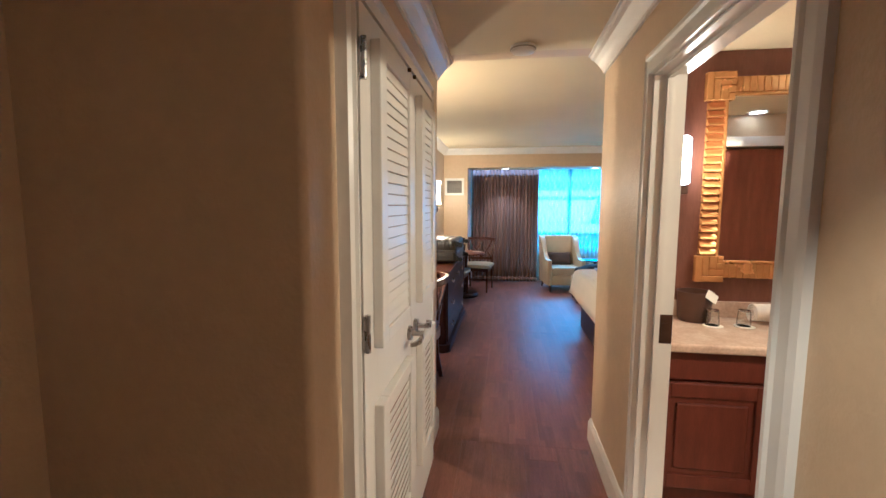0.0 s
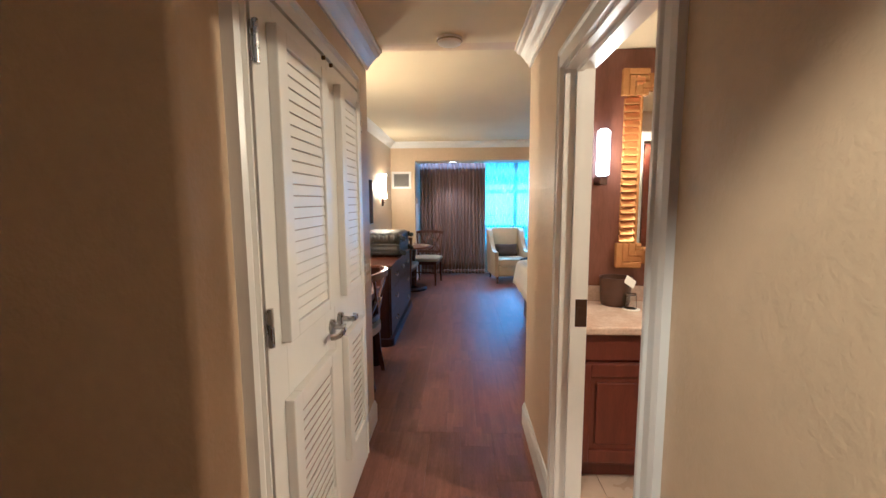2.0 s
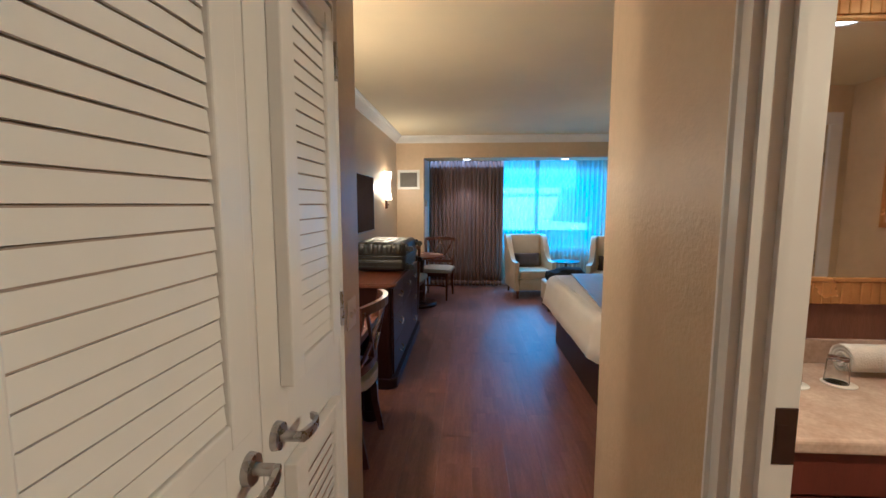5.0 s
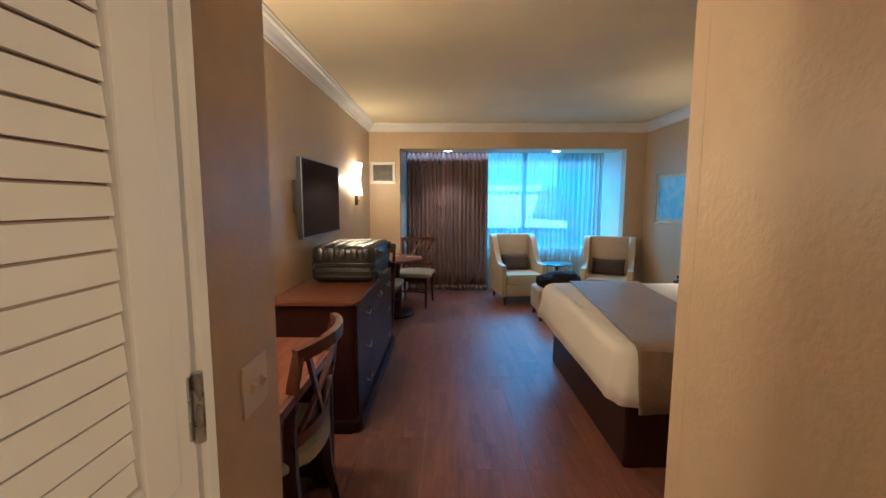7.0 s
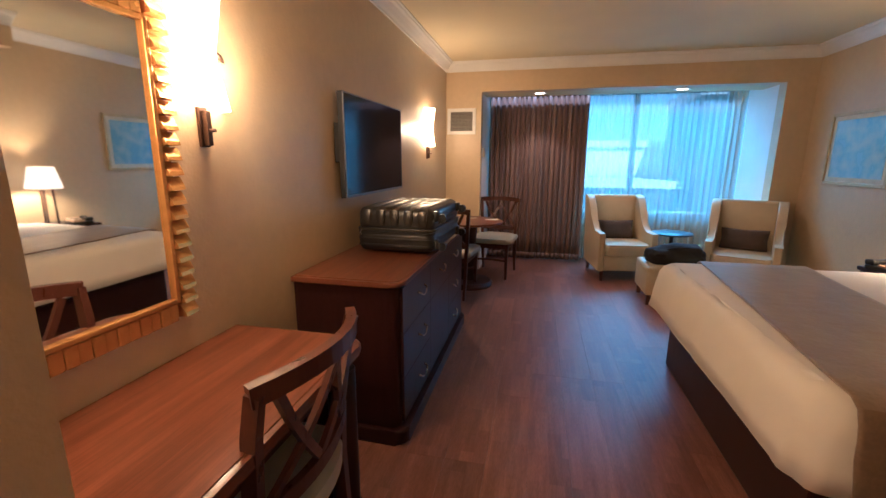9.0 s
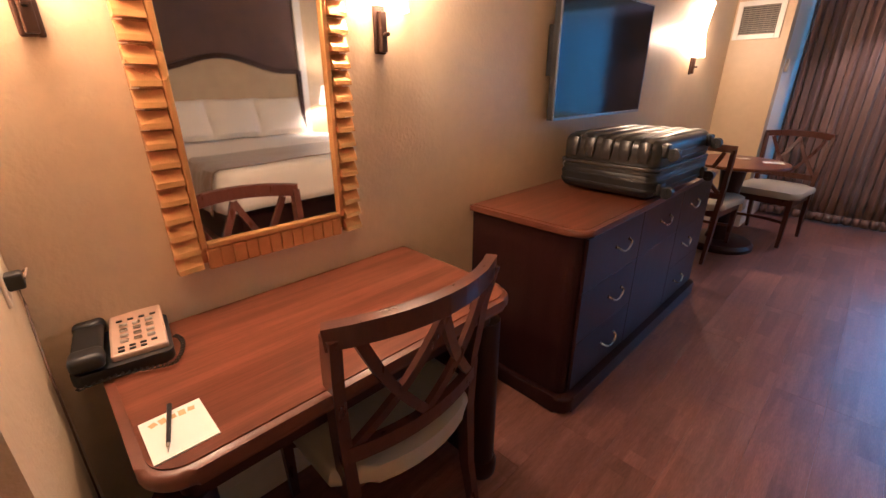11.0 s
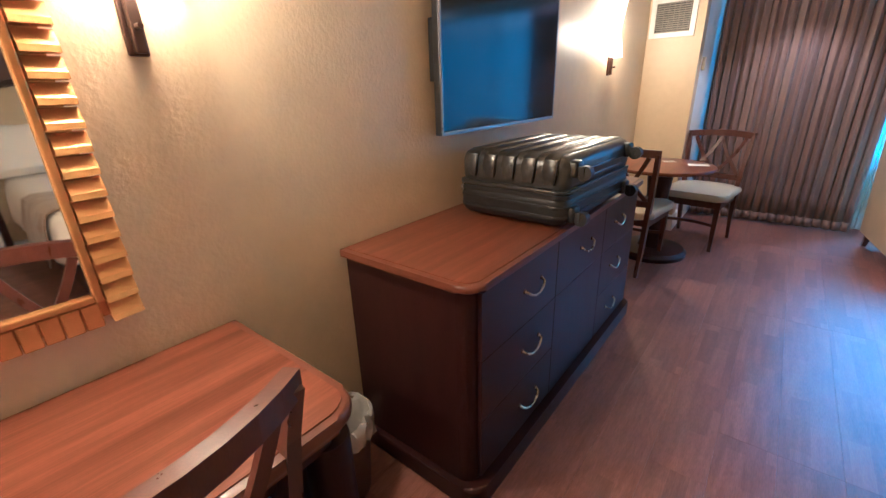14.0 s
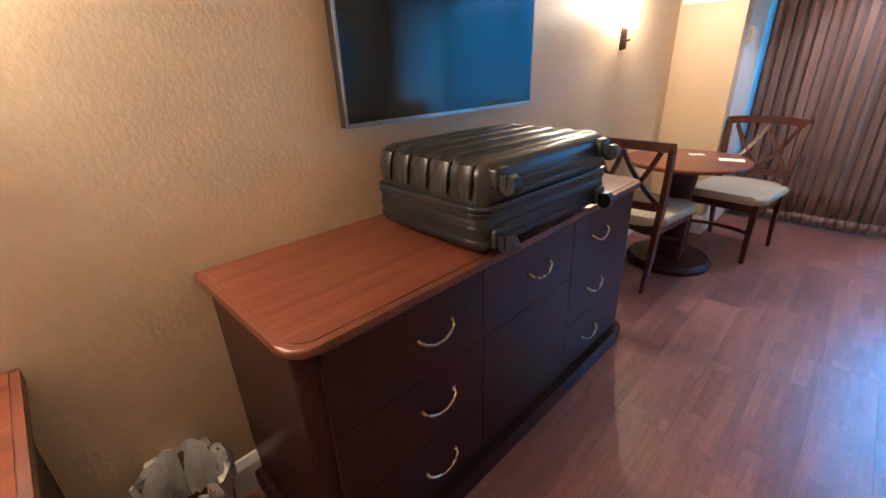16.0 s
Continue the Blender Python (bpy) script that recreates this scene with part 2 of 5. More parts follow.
M = {
    "wall": mat("wall_paint", (0.60, 0.466, 0.27), (0.56, 0.431, 0.246), 0.4, 2.0, 0.19, 70, fine=0.03),
    "bath_wall": mat("bathroom_wallpaper", (0.20, 0.085, 0.045), (0.13, 0.055, 0.03), 0.4, 3.0, 0.2, 90, stretch=(3, 3, 0.6), fine=0.1),
    "ceiling": mat("ceiling_paint", (0.70, 0.61, 0.375), (0.66, 0.572, 0.35), 0.8, 2.0, 0.15, 90),
    "white": mat("white_trim_paint", (0.80, 0.78, 0.74), (0.75, 0.73, 0.69), 0.32, 5.0, 0.03, 40),
    "plank": plank_mat("wood_plank"),
    "joint": mat("dark_joint", (0.03, 0.015, 0.012), None, 0.8),
    "cherry": mat("cherry_wood_top", (0.175, 0.058, 0.018), (0.095, 0.029, 0.009), 0.3, 2.6, stretch=(14, 0.6, 14), detail=4.0, spec=0.3, rvar=0.03, fine=0.14),
    "mahogany": mat("dark_mahogany", (0.030, 0.0095, 0.007), (0.023, 0.007, 0.0055), 0.34, 5.0, stretch=(6, 6, 0.8), coat=0.0, detail=2.0, rvar=0.04, spec=0.28, fine=0.12),
    "edgewood": mat("stained_edge_wood", (0.135, 0.044, 0.014), (0.10, 0.031, 0.010), 0.36, 4.0, stretch=(4, 4, 4), coat=0.1, detail=2.0),
    "chairwood": mat("chair_wood", (0.085, 0.028, 0.015), (0.062, 0.02, 0.011), 0.3, 8.0, 0.02, 50, stretch=(4, 4, 1), coat=0.3, fine=0.1),
    "bathwood": mat("vanity_wood", (0.13, 0.028, 0.007), (0.085, 0.018, 0.005), 0.4, 5.0, stretch=(5, 5, 0.8), coat=0.1, fine=0.08),
    "stone": mat("marble_counter", (0.62, 0.50, 0.38), (0.48, 0.36, 0.26), 0.12, 9.0, fine=0.1),
    "bathtile": mat("bathroom_tile", (0.55, 0.42, 0.30), (0.45, 0.34, 0.24), 0.3, 7.0, per_piece=0.08),
    # brown that stands for the shadow in the louvre gaps
    "louvre_shadow": mat("brown_gap_shadow", (0.42, 0.34, 0.27), (0.36, 0.29, 0.23), 0.9, 30, 0.1, 300),
    "brass": mat("aged_brass", (0.62, 0.50, 0.30), (0.5, 0.4, 0.25), 0.28, 20, metal=1.0),
    "nickel": mat("brushed_nickel", (0.55, 0.54, 0.52), (0.48, 0.47, 0.46), 0.28, 30, metal=1.0),
    "bronze": mat("dark_bronze", (0.10, 0.06, 0.04), None, 0.4, 20, metal=0.8),
    "gold": mat("gilt_wood", (0.74, 0.41, 0.06), (0.60, 0.30, 0.035), 0.26, 5, 0.02, 40, metal=0.55, fine=0.05, rvar=0.05),
    "mirror": mirror_mat("mirror_glass"),
    "black": mat("black_plastic", (0.015, 0.015, 0.016), (0.01, 0.01, 0.011), 0.4, 20, 0.03, 200),
    "shell": mat("glossy_black_shell", (0.032, 0.030, 0.028), (0.018, 0.017, 0.016), 0.34, 9, coat=0.15, rvar=0.08, fine=0.15),
    "screen": mat("tv_screen", (0.006, 0.007, 0.009), (0.005, 0.006, 0.008), 0.1, 4, rvar=0.02),
    "bezel": mat("silver_bezel", (0.35, 0.35, 0.36), None, 0.3, 20, metal=0.9),
    "cream": mat("cream_vinyl", (0.52, 0.415, 0.24), (0.46, 0.365, 0.21), 0.45, 6, 0.05, 120),
    "seat": mat("grey_green_vinyl", (0.50, 0.46, 0.34), (0.44, 0.40, 0.30), 0.4, 6, 0.04, 140),
    "linen": mat("white_bed_linen", (0.85, 0.80, 0.72), (0.81, 0.76, 0.68), 0.8, 4, 0.12, 18, sheen=0.2),
    "runner": mat("taupe_bed_runner", (0.25, 0.168, 0.092), (0.19, 0.125, 0.067), 0.36, 9, 0.3, 16, sheen=0.3, fine=0.1),
    "drape": mat("brown_drape_cloth", (0.20, 0.118, 0.084), (0.13, 0.075, 0.053), 0.5, 4, 0.05, 120, stretch=(10, 10, 0.15), sheen=0.25),
    "pillow": mat("brown_cushion_cloth", (0.075, 0.048, 0.035), (0.05, 0.033, 0.025), 0.8, 10, 0.1, 200, sheen=0.2),
    "bag": mat("black_bag_cloth", (0.012, 0.012, 0.014), (0.008, 0.008, 0.01), 0.85, 12, 0.2, 40),
    "sheer": sheer_mat("white_voile"),
    "glass": glass_mat("tinted_window_glass", (0.74, 0.98, 0.95)),
    "clear": glass_mat("drinking_glass"),
    "liner": film_mat("clear_bin_liner"),
    "shade": shade_mat("sconce_shade", (1.0, 0.58, 0.21), 9.5, 0.3),
    "vanity_shade": glow("vanity_sconce_glass", (1.0, 0.72, 0.42), 5.0),
    "lampshade": glow("table_lamp_shade", (1.0, 0.66, 0.30), 1.3),
    "bulb": glow("downlight_lens", (1.0, 0.7, 0.38), 8.0),
    "bucket": mat("brown_leatherette", (0.085, 0.043, 0.026), None, 0.45, 20, 0.05, 150),
    "paper": mat("white_paper", (0.80, 0.78, 0.72), (0.77, 0.75, 0.7), 0.7, 5),
    "ochre": mat("ochre_print", (0.62, 0.45, 0.16), None, 0.7, 8),
    "towel": mat("white_towel", (0.82, 0.78, 0.72), (0.76, 0.72, 0.66), 0.95, 20, 0.4, 150, sheen=0.3),
    "beige": mat("beige_plastic", (0.48, 0.33, 0.22), (0.46, 0.315, 0.21), 0.4, 10),
    "ivory": mat("ivory_plastic", (0.72, 0.62, 0.45), (0.7, 0.6, 0.43), 0.35, 10),
    "accent": mat("brown_accent_wall", (0.11, 0.065, 0.052), (0.085, 0.05, 0.042), 0.7, 5, 0.1, 120),
    "print": mat("pale_blue_print", (0.14, 0.36, 0.55), (0.40, 0.56, 0.62), 0.25, 9, coat=0.5),
    "mount": mat("cream_picture_mount", (0.72, 0.66, 0.48), None, 0.6, 9),
    "giltframe": mat("pale_gilt_frame", (0.58, 0.47, 0.25), (0.48, 0.38, 0.2), 0.4, 20, metal=0.3),
    "ochre_mount": mat("yellow_mount", (0.66, 0.52, 0.24), None, 0.6, 9),
    "cord": mat("brown_cord", (0.16, 0.10, 0.06), None, 0.5, 20),
    "grille": mat("grey_grille", (0.36, 0.33, 0.28), None, 0.6, 20),
    "facade": mat("pale_facade", (0.82, 0.80, 0.77), (0.76, 0.74, 0.71), 0.8, 0.3),
    "facade_dark": mat("dark_facade", (0.10, 0.11, 0.13), (0.08, 0.09, 0.1), 0.7, 0.3),
    "asphalt": mat("ground_asphalt", (0.06, 0.06, 0.06), None, 0.9, 1.0),
    "wooddoor": mat("brown_door_wood", (0.26, 0.085, 0.03), (0.18, 0.055, 0.02), 0.35, 5, stretch=(6, 6, 0.6), coat=0.2, fine=0.1),
}


# ---- mesh helpers ----
def part(name, bm, material, parent=None, label="", smooth=False):
    """Links a bmesh as one mesh object under a thing or a part."""
    me = bpy.data.meshes.new(name)
    bmesh.ops.recalc_face_normals(bm, faces=bm.faces)
    bm.to_mesh(me)
    bm.free()
    if smooth:
        me.shade_smooth()
        me.set_sharp_from_angle(angle=radians(38))
    me.materials.append(M[material])
    ob = new(name, me)
    if parent:
        ob.parent = parent
    if label:
        tagged(ob, label)
    return ob


def thing(name, m, label, category, group=""):
    e = new(name)
    e.empty_display_size = 0.1
    e.matrix_world = m
    return tagged(e, label, category, group)


def structure(name, bm, material, label="", smooth=False):
    ob = part(name, bm, material, None, label, smooth)
    return tagged(ob, kind="structure")


def B():
    return bmesh.new()


def box(bm, x0, x1, y0, y1, z0, z1, r=0.0, seg=2):
    c = ((x0 + x1) / 2, (y0 + y1) / 2, (z0 + z1) / 2)
    m = Matrix.Translation(c) @ Matrix.Diagonal((abs(x1 - x0), abs(y1 - y0), abs(z1 - z0), 1))
    vs = bmesh.ops.create_cube(bm, size=1, matrix=m)["verts"]
    if r:
        es = list({e for v in vs for e in v.link_edges})
        bmesh.ops.bevel(bm, geom=es, offset=r, segments=seg, profile=0.5, affect="EDGES")
    return bm


def turned_box(bm, size, m, r=0.0, seg=2):
    vs = bmesh.ops.create_cube(bm, size=1, matrix=m @ Matrix.Diagonal((*size, 1)))["verts"]
    if r:
        es = list({e for v in vs for e in v.link_edges})
        bmesh.ops.bevel(bm, geom=es, offset=r, segments=seg, profile=0.5, affect="EDGES")
    return bm


def cyl(bm, p0, p1, r0, r1=None, seg=20):
    p0, p1 = Vector(p0), Vector(p1)
    d = p1 - p0
    m = Matrix.Translation((p0 + p1) / 2) @ d.to_track_quat("Z", "Y").to_matrix().to_4x4()
    bmesh.ops.create_cone(bm, cap_ends=True, segments=seg, radius1=r0, radius2=r0 if r1 is None else r1, depth=d.length, matrix=m)
    return bm


def lathe(bm, profile, centre=(0, 0, 0), seg=28, turn=None):
    """Turns a profile of (radius, height) about the z axis."""
    rings = []
    for r, z in profile:
        ring = []
        for i in range(seg):
            a = 2 * math.pi * i / seg
            v = Vector((r * math.cos(a), r * math.sin(a), z))
            if turn:
                v = turn @ v
            ring.append(bm.verts.new(v + Vector(centre)))
        rings.append(ring)
    for a, b in zip(rings, rings[1:]):
        for i in range(seg):
            bm.faces.new((a[i], a[(i + 1) % seg], b[(i + 1) % seg], b[i]))
    bm.faces.new(rings[0][::-1])
    bm.faces.new(rings[-1])
    return bm


def sweep(bm, pts, w, h, up=(0, 0, 1), scale=None):
    """A bar of rectangular section w x h along points; up is the direction of h."""
    pts = [Vector(p) for p in pts]
    rings = []
    for i, p in enumerate(pts):
        d = (pts[min(i + 1, len(pts) - 1)] - pts[max(i - 1, 0)]).normalized()
        side = d.cross(Vector(up)).normalized()
        u = side.cross(d).normalized()
        s = scale[i] if scale else 1
        rings.append([bm.verts.new(p + side * a * w / 2 * s + u * b * h / 2 * s) for a, b in ((-1, -1), (1, -1), (1, 1), (-1, 1))])
    for a, b in zip(rings, rings[1:]):
        for i in range(4):
            bm.faces.new((a[i], a[(i + 1) % 4], b[(i + 1) % 4], b[i]))
    bm.faces.new(rings[0][::-1])
    bm.faces.new(rings[-1])
    return bm


def tube(bm, pts, r, seg=10, radii=None):
    pts = [Vector(p) for p in pts]
    rings = []
    ref = Vector((0.3, 0.2, 1)).normalized()
    for i, p in enumerate(pts):
        d = (pts[min(i + 1, len(pts) - 1)] - pts[max(i - 1, 0)]).normalized()
        side = d.cross(ref).normalized()
        u = side.cross(d).normalized()
        rr = radii[i] if radii else r
        rings.append([bm.verts.new(p + (side * math.cos(a) + u * math.sin(a)) * rr) for a in [2 * math.pi * k / seg for k in range(seg)]])
    for a, b in zip(rings, rings[1:]):
        for i in range(seg):
            bm.faces.new((a[i], a[(i + 1) % seg], b[(i + 1) % seg], b[i]))
    bm.faces.new(rings[0][::-1])
    bm.faces.new(rings[-1])
    return bm


def slab(bm, pts, z0, z1, r=0.0, seg=2):
    """A flat slab with the outline pts (x, y), edges rounded top and bottom."""
    lo = [bm.verts.new((x, y, z0)) for x, y in pts]
    hi = [bm.verts.new((x, y, z1)) for x, y in pts]
    n = len(pts)
    for i in range(n):
        bm.faces.new((lo[i], lo[(i + 1) % n], hi[(i + 1) % n], hi[i]))
    top, bot = bm.faces.new(hi), bm.faces.new(lo[::-1])
    if r:
        es = list(set(top.edges) | set(bot.edges))
        bmesh.ops.bevel(bm, geom=es, offset=r, segments=seg, profile=0.5, affect="EDGES")
    return bm


def rounded(x0, x1, y0, y1, radii, seg=8):
    """A rectangle's outline, its corners (x0y0, x1y0, x1y1, x0y1) rounded by radii."""
    out = []
    for (cx, cy, a0), r in zip(((x0, y0, 180), (x1, y0, 270), (x1, y1, 0), (x0, y1, 90)), radii):
        ox, oy = cx + (r if cx == x0 else -r), cy + (r if cy == y0 else -r)
        if r < 1e-4:
            out.append((cx, cy))
            continue
        for i in range(seg + 1):
            a = radians(a0 + 90 * i / seg)
            out.append((ox + r * math.cos(a), oy + r * math.sin(a)))
    return out


def moulding(bm, path, profile, z, closed=False):
    """Sweeps a profile of (out, down) along wall lines with square corners; the room lies to the left of the path."""
    n = len(path)
    rings = []
    for i, (x, y) in enumerate(path):
        ns = []
        for a, b in ((i - 1, i), (i, i + 1)):
            if not closed and (a < 0 or b >= n):
                continue
            p, q = path[a % n], path[b % n]
            d = Vector((q[0] - p[0], q[1] - p[1])).normalized()
            ns.append(Vector((-d.y, d.x)))
        off = ns[0] if len(ns) == 1 or (ns[0] - ns[1]).length < 1e-6 else ns[0] + ns[1]
        rings.append([bm.verts.new((x + off.x * u, y + off.y * u, z - v)) for u, v in profile])
    k = len(profile)
    pairs = list(zip(rings, rings[1:])) + ([(rings[-1], rings[0])] if closed else [])
    for a, b in pairs:
        for i in range(k):
            bm.faces.new((a[i], a[(i + 1) % k], b[(i + 1) % k], b[i]))
    if not closed:
        bm.faces.new(rings[0][::-1])
        bm.faces.new(rings[-1])
    return bm


CROWN = [(0.0, 0.105), (0.012, 0.105), (0.016, 0.09), (0.03, 0.075), (0.045, 0.055), (0.065, 0.035), (0.082, 0.026), (0.088, 0.012), (0.1, 0.01), (0.1, 0.0), (0.0, 0.0)]
BASEB = [(0.0, 0.0), (0.016, 0.0), (0.016, -0.115), (0.011, -0.13), (0.006, -0.145), (0.0, -0.15)]


def cushion(bm, sx, sy, sz, m, puff=0.5, seg=10):
    """A soft pillow-like lens of size sx, sy, sz."""
    grid = {}
    for side in (1, -1):
        for i in range(seg + 1):
            for j in range(seg + 1):
                u, v = 2 * i / seg - 1, 2 * j / seg - 1
                if side == -1 and (abs(u) == 1 or abs(v) == 1):
                    grid[side, i, j] = grid[1, i, j]
                    continue
                e = max(0.0, (1 - u ** 4) * (1 - v ** 4)) ** puff
                pinch = 1 - 0.06 * (1 - abs(u)) * abs(v) ** 3 - 0.06 * (1 - abs(v)) * abs(u) ** 3
                wob = 1 + 0.05 * noise.noise(Vector((u * 2 + 3.1 * side, v * 2, sx * 7)))
                grid[side, i, j] = bm.verts.new(m @ Vector((u * sx / 2 * pinch, v * sy / 2 * pinch, side * sz / 2 * e * wob)))
        for i in range(seg):
            for j in range(seg):
                q = [grid[side, a, b] for a, b in ((i, j), (i + 1, j), (i + 1, j + 1), (i, j + 1))]
                if len(set(q)) == 4:
                    bm.faces.new(q if side == 1 else q[::-1])
    return bm

# ---- the structure: hall, bathroom, bedroom, window bay ----
HL, HR, HEND = 0.535, 1.535, 5.055      # hall walls and its end
EX, EY = -0.195, 3.262                  # wider entry behind the closet
XL, XR, YF = -0.13, 3.73, 10.0         # bedroom walls
BX0, BX1, YB = 0.30, 3.46, 10.95       # window bay
ZH, ZR, ZB = 2.37, 2.505, 2.34         # ceilings: hall, bedroom, bathroom
DY0, DY1, DZ = 3.33, 4.215, 2.02       # bathroom doorway
CY0, CY1, CZ = 3.488, 4.665, 2.06      # closet doorway


def wall(name, pieces, material="wall", label="tan painted plaster wall with fine orange-peel texture"):
    bm = B()
    for p in pieces:
        box(bm, *p)
    return structure(name, bm, material, label)


wall("wall_hall_left", [(HL - 0.12, HL, EY + 0.12, CY0, 0, ZH), (HL - 0.12, HL, CY1, HEND - 0.12, 0, ZH), (HL - 0.12, HL, CY0, CY1, CZ, ZH)])
wall("wall_closet_back", [(-0.13, -0.03, EY + 0.122, 4.99, 0, ZH)])
structure("wall_entry_return", slab(B(), rounded(EX - 0.12, HL, EY, EY + 0.12, (0, 0.02, 0, 0)), 0, ZH), "wall", "tan painted return wall with a rounded corner bead", True)
wall("wall_entry_left", [(EX - 0.12, EX, 0.9, EY, 0, ZH)])
wall("wall_hall_right", [(HR, HR + 0.12, 0.9, DY0, 0, ZH), (HR, HR + 0.12, DY1, 4.998, 0, ZH), (HR, HR + 0.12, DY0, DY1, DZ, ZH)])
wall("wall_entry", [(EX - 0.12, HR + 0.12, 0.75, 0.9, 0, ZH)])
wall("wall_bedroom_near_left", [(XL - 0.15, HL, HEND - 0.12, HEND, 0, ZR)])
wall("wall_bedroom_near_right", [(HR, XR + 0.15, 4.999, HEND, 0, ZR)])
wall("wall_bedroom_header", [(HL, HR, HEND - 0.12, HEND, ZH + 0.002, ZR)])
wall("wall_bedroom_left", [(XL - 0.15, XL, HEND, YF + 0.15, 0, ZR)])
wall("wall_bedroom_right", [(XR, XR + 0.15, HEND, YF + 0.15, 0, ZR)])
wall("wall_bedroom_far", [(XL, BX0, YF, YF + 0.15, 0, ZR), (BX1, XR, YF, YF + 0.15, 0, ZR), (BX0, BX1, YF, YF + 0.15, 2.175, ZR)])
wall("wall_bay_left", [(BX0 - 0.12, BX0, YF + 0.15, YB + 0.15, 0, 2.4)], "white", "white painted bay side wall")
wall("wall_bay_right", [(BX1, BX1 + 0.12, YF + 0.15, YB + 0.15, 0, 2.4)], "white", "white painted bay side wall")
WX0, WX1, WZ0, WZ1 = 0.62, 3.36, 0.70, 2.28
wall("wall_bay_window", [(BX0, WX0, YB, YB + 0.15, 0, 2.4), (WX1, BX1, YB, YB + 0.15, 0, 2.4), (WX0, WX1, YB, YB + 0.15, 0, WZ0), (WX0, WX1, YB, YB + 0.15, WZ1, 2.4)])
wall("wall_bathroom_back", [(HR + 0.12, 3.97, 4.985, 4.998, 0, ZB)], "bath_wall", "dark red-brown streaked wallpaper behind the vanity")
wall("wall_bathroom_near", [(HR + 0.12, 2.93, 3.08, 3.2, 0, ZB), (3.69, 3.97, 3.08, 3.2, 0, ZB), (2.93, 3.69, 3.08, 3.2, 2.05, ZB)])
# unseen box added behind the bathroom's inner door to keep daylight out
wall("wall_light_block", [(2.70, 3.97, 2.30, 2.40, 0, ZB), (2.70, 2.80, 2.40, 3.08, 0, ZB), (3.87, 3.97, 2.40, 3.08, 0, ZB)])
structure("ceiling_light_block", box(B(), 2.70, 3.97, 2.30, 3.079, ZB, ZB + 0.1), "ceiling", "plain ceiling of the added light-blocking box")
structure("floor_linen_closet", box(B(), 2.70, 3.97, 2.30, 3.079, -0.1, -0.001), "bathtile", "beige floor of the added light-blocking box")
wall("wall_bathroom_right", [(3.85, 3.97, 3.2, 4.985, 0, ZB)])
wall("wall_accent", [(XR - 0.03, XR - 0.002, 5.965, 7.675, 0.3, 2.232)], "accent", "dark brown accent panel behind the headboard")

# ceilings
for nm, a in (("ceiling_hall", (EX - 0.12, HR + 0.12, 0.75, HEND - 0.12, ZH, ZH + 0.1)), ("ceiling_bedroom", (XL - 0.15, XR + 0.15, HEND - 0.12, YF + 0.15, ZR, ZR + 0.1)),
              ("ceiling_bathroom", (HR + 0.12, 3.97, 3.08, 4.998, ZB, ZB + 0.1))):
    structure(nm, box(B(), *a), "ceiling", "pale cream painted ceiling")
bm = B()
box(bm, BX0, BX1, YF + 0.15, 10.5, 2.175, 2.30)
box(bm, BX0, BX1, 10.5, YB + 0.15, 2.40, 2.5)
structure("ceiling_bay", bm, "ceiling", "painted soffit over the window bay")
bm = B()
box(bm, 3.2, XR, HEND, 7.72, 2.235, ZR)
structure("ceiling_soffit", bm, "wall", "tan boxed soffit above the bed head")

# crown mouldings and skirtings
bm = B()
moulding(bm, [(XR, 7.72), (XR, YF), (XL, YF), (XL, HEND), (3.2, HEND), (3.2, 7.72)][::1], CROWN, ZR)
structure("trim_crown_bedroom", bm, "white", "white painted crown moulding")
bm = B()
moulding(bm, [(HR, 0.89), (HR, HEND)], CROWN, ZH)
moulding(bm, [(HL, HEND), (HL, EY), (EX, EY), (EX, 0.89)], CROWN, ZH)
structure("trim_crown_hall", bm, "white", "white painted crown moulding")
bm = B()
for path in ([(HR, 0.89), (HR, DY0 - 0.075)], [(HR, DY1 + 0.06), (HR, HEND), (XR, HEND), (XR, YF), (BX1, YF), (BX1, YB), (BX0, YB), (BX0, YF), (XL, YF), (XL, HEND), (HL, HEND), (HL, CY1 + 0.1)],
             [(HL, CY0 - 0.05), (HL, EY), (EX, EY), (EX, 0.89)]):
    moulding(bm, path, BASEB, 0.0)
structure("baseboard", bm, "white", "white painted baseboard with a rounded top")

# doorway casings
CAS = [(0.0, 0.0), (0.02, 0.0), (0.02, 0.012), (0.014, 0.02), (0.014, 0.055), (0.02, 0.065), (0.016, 0.085), (0.0, 0.09)]


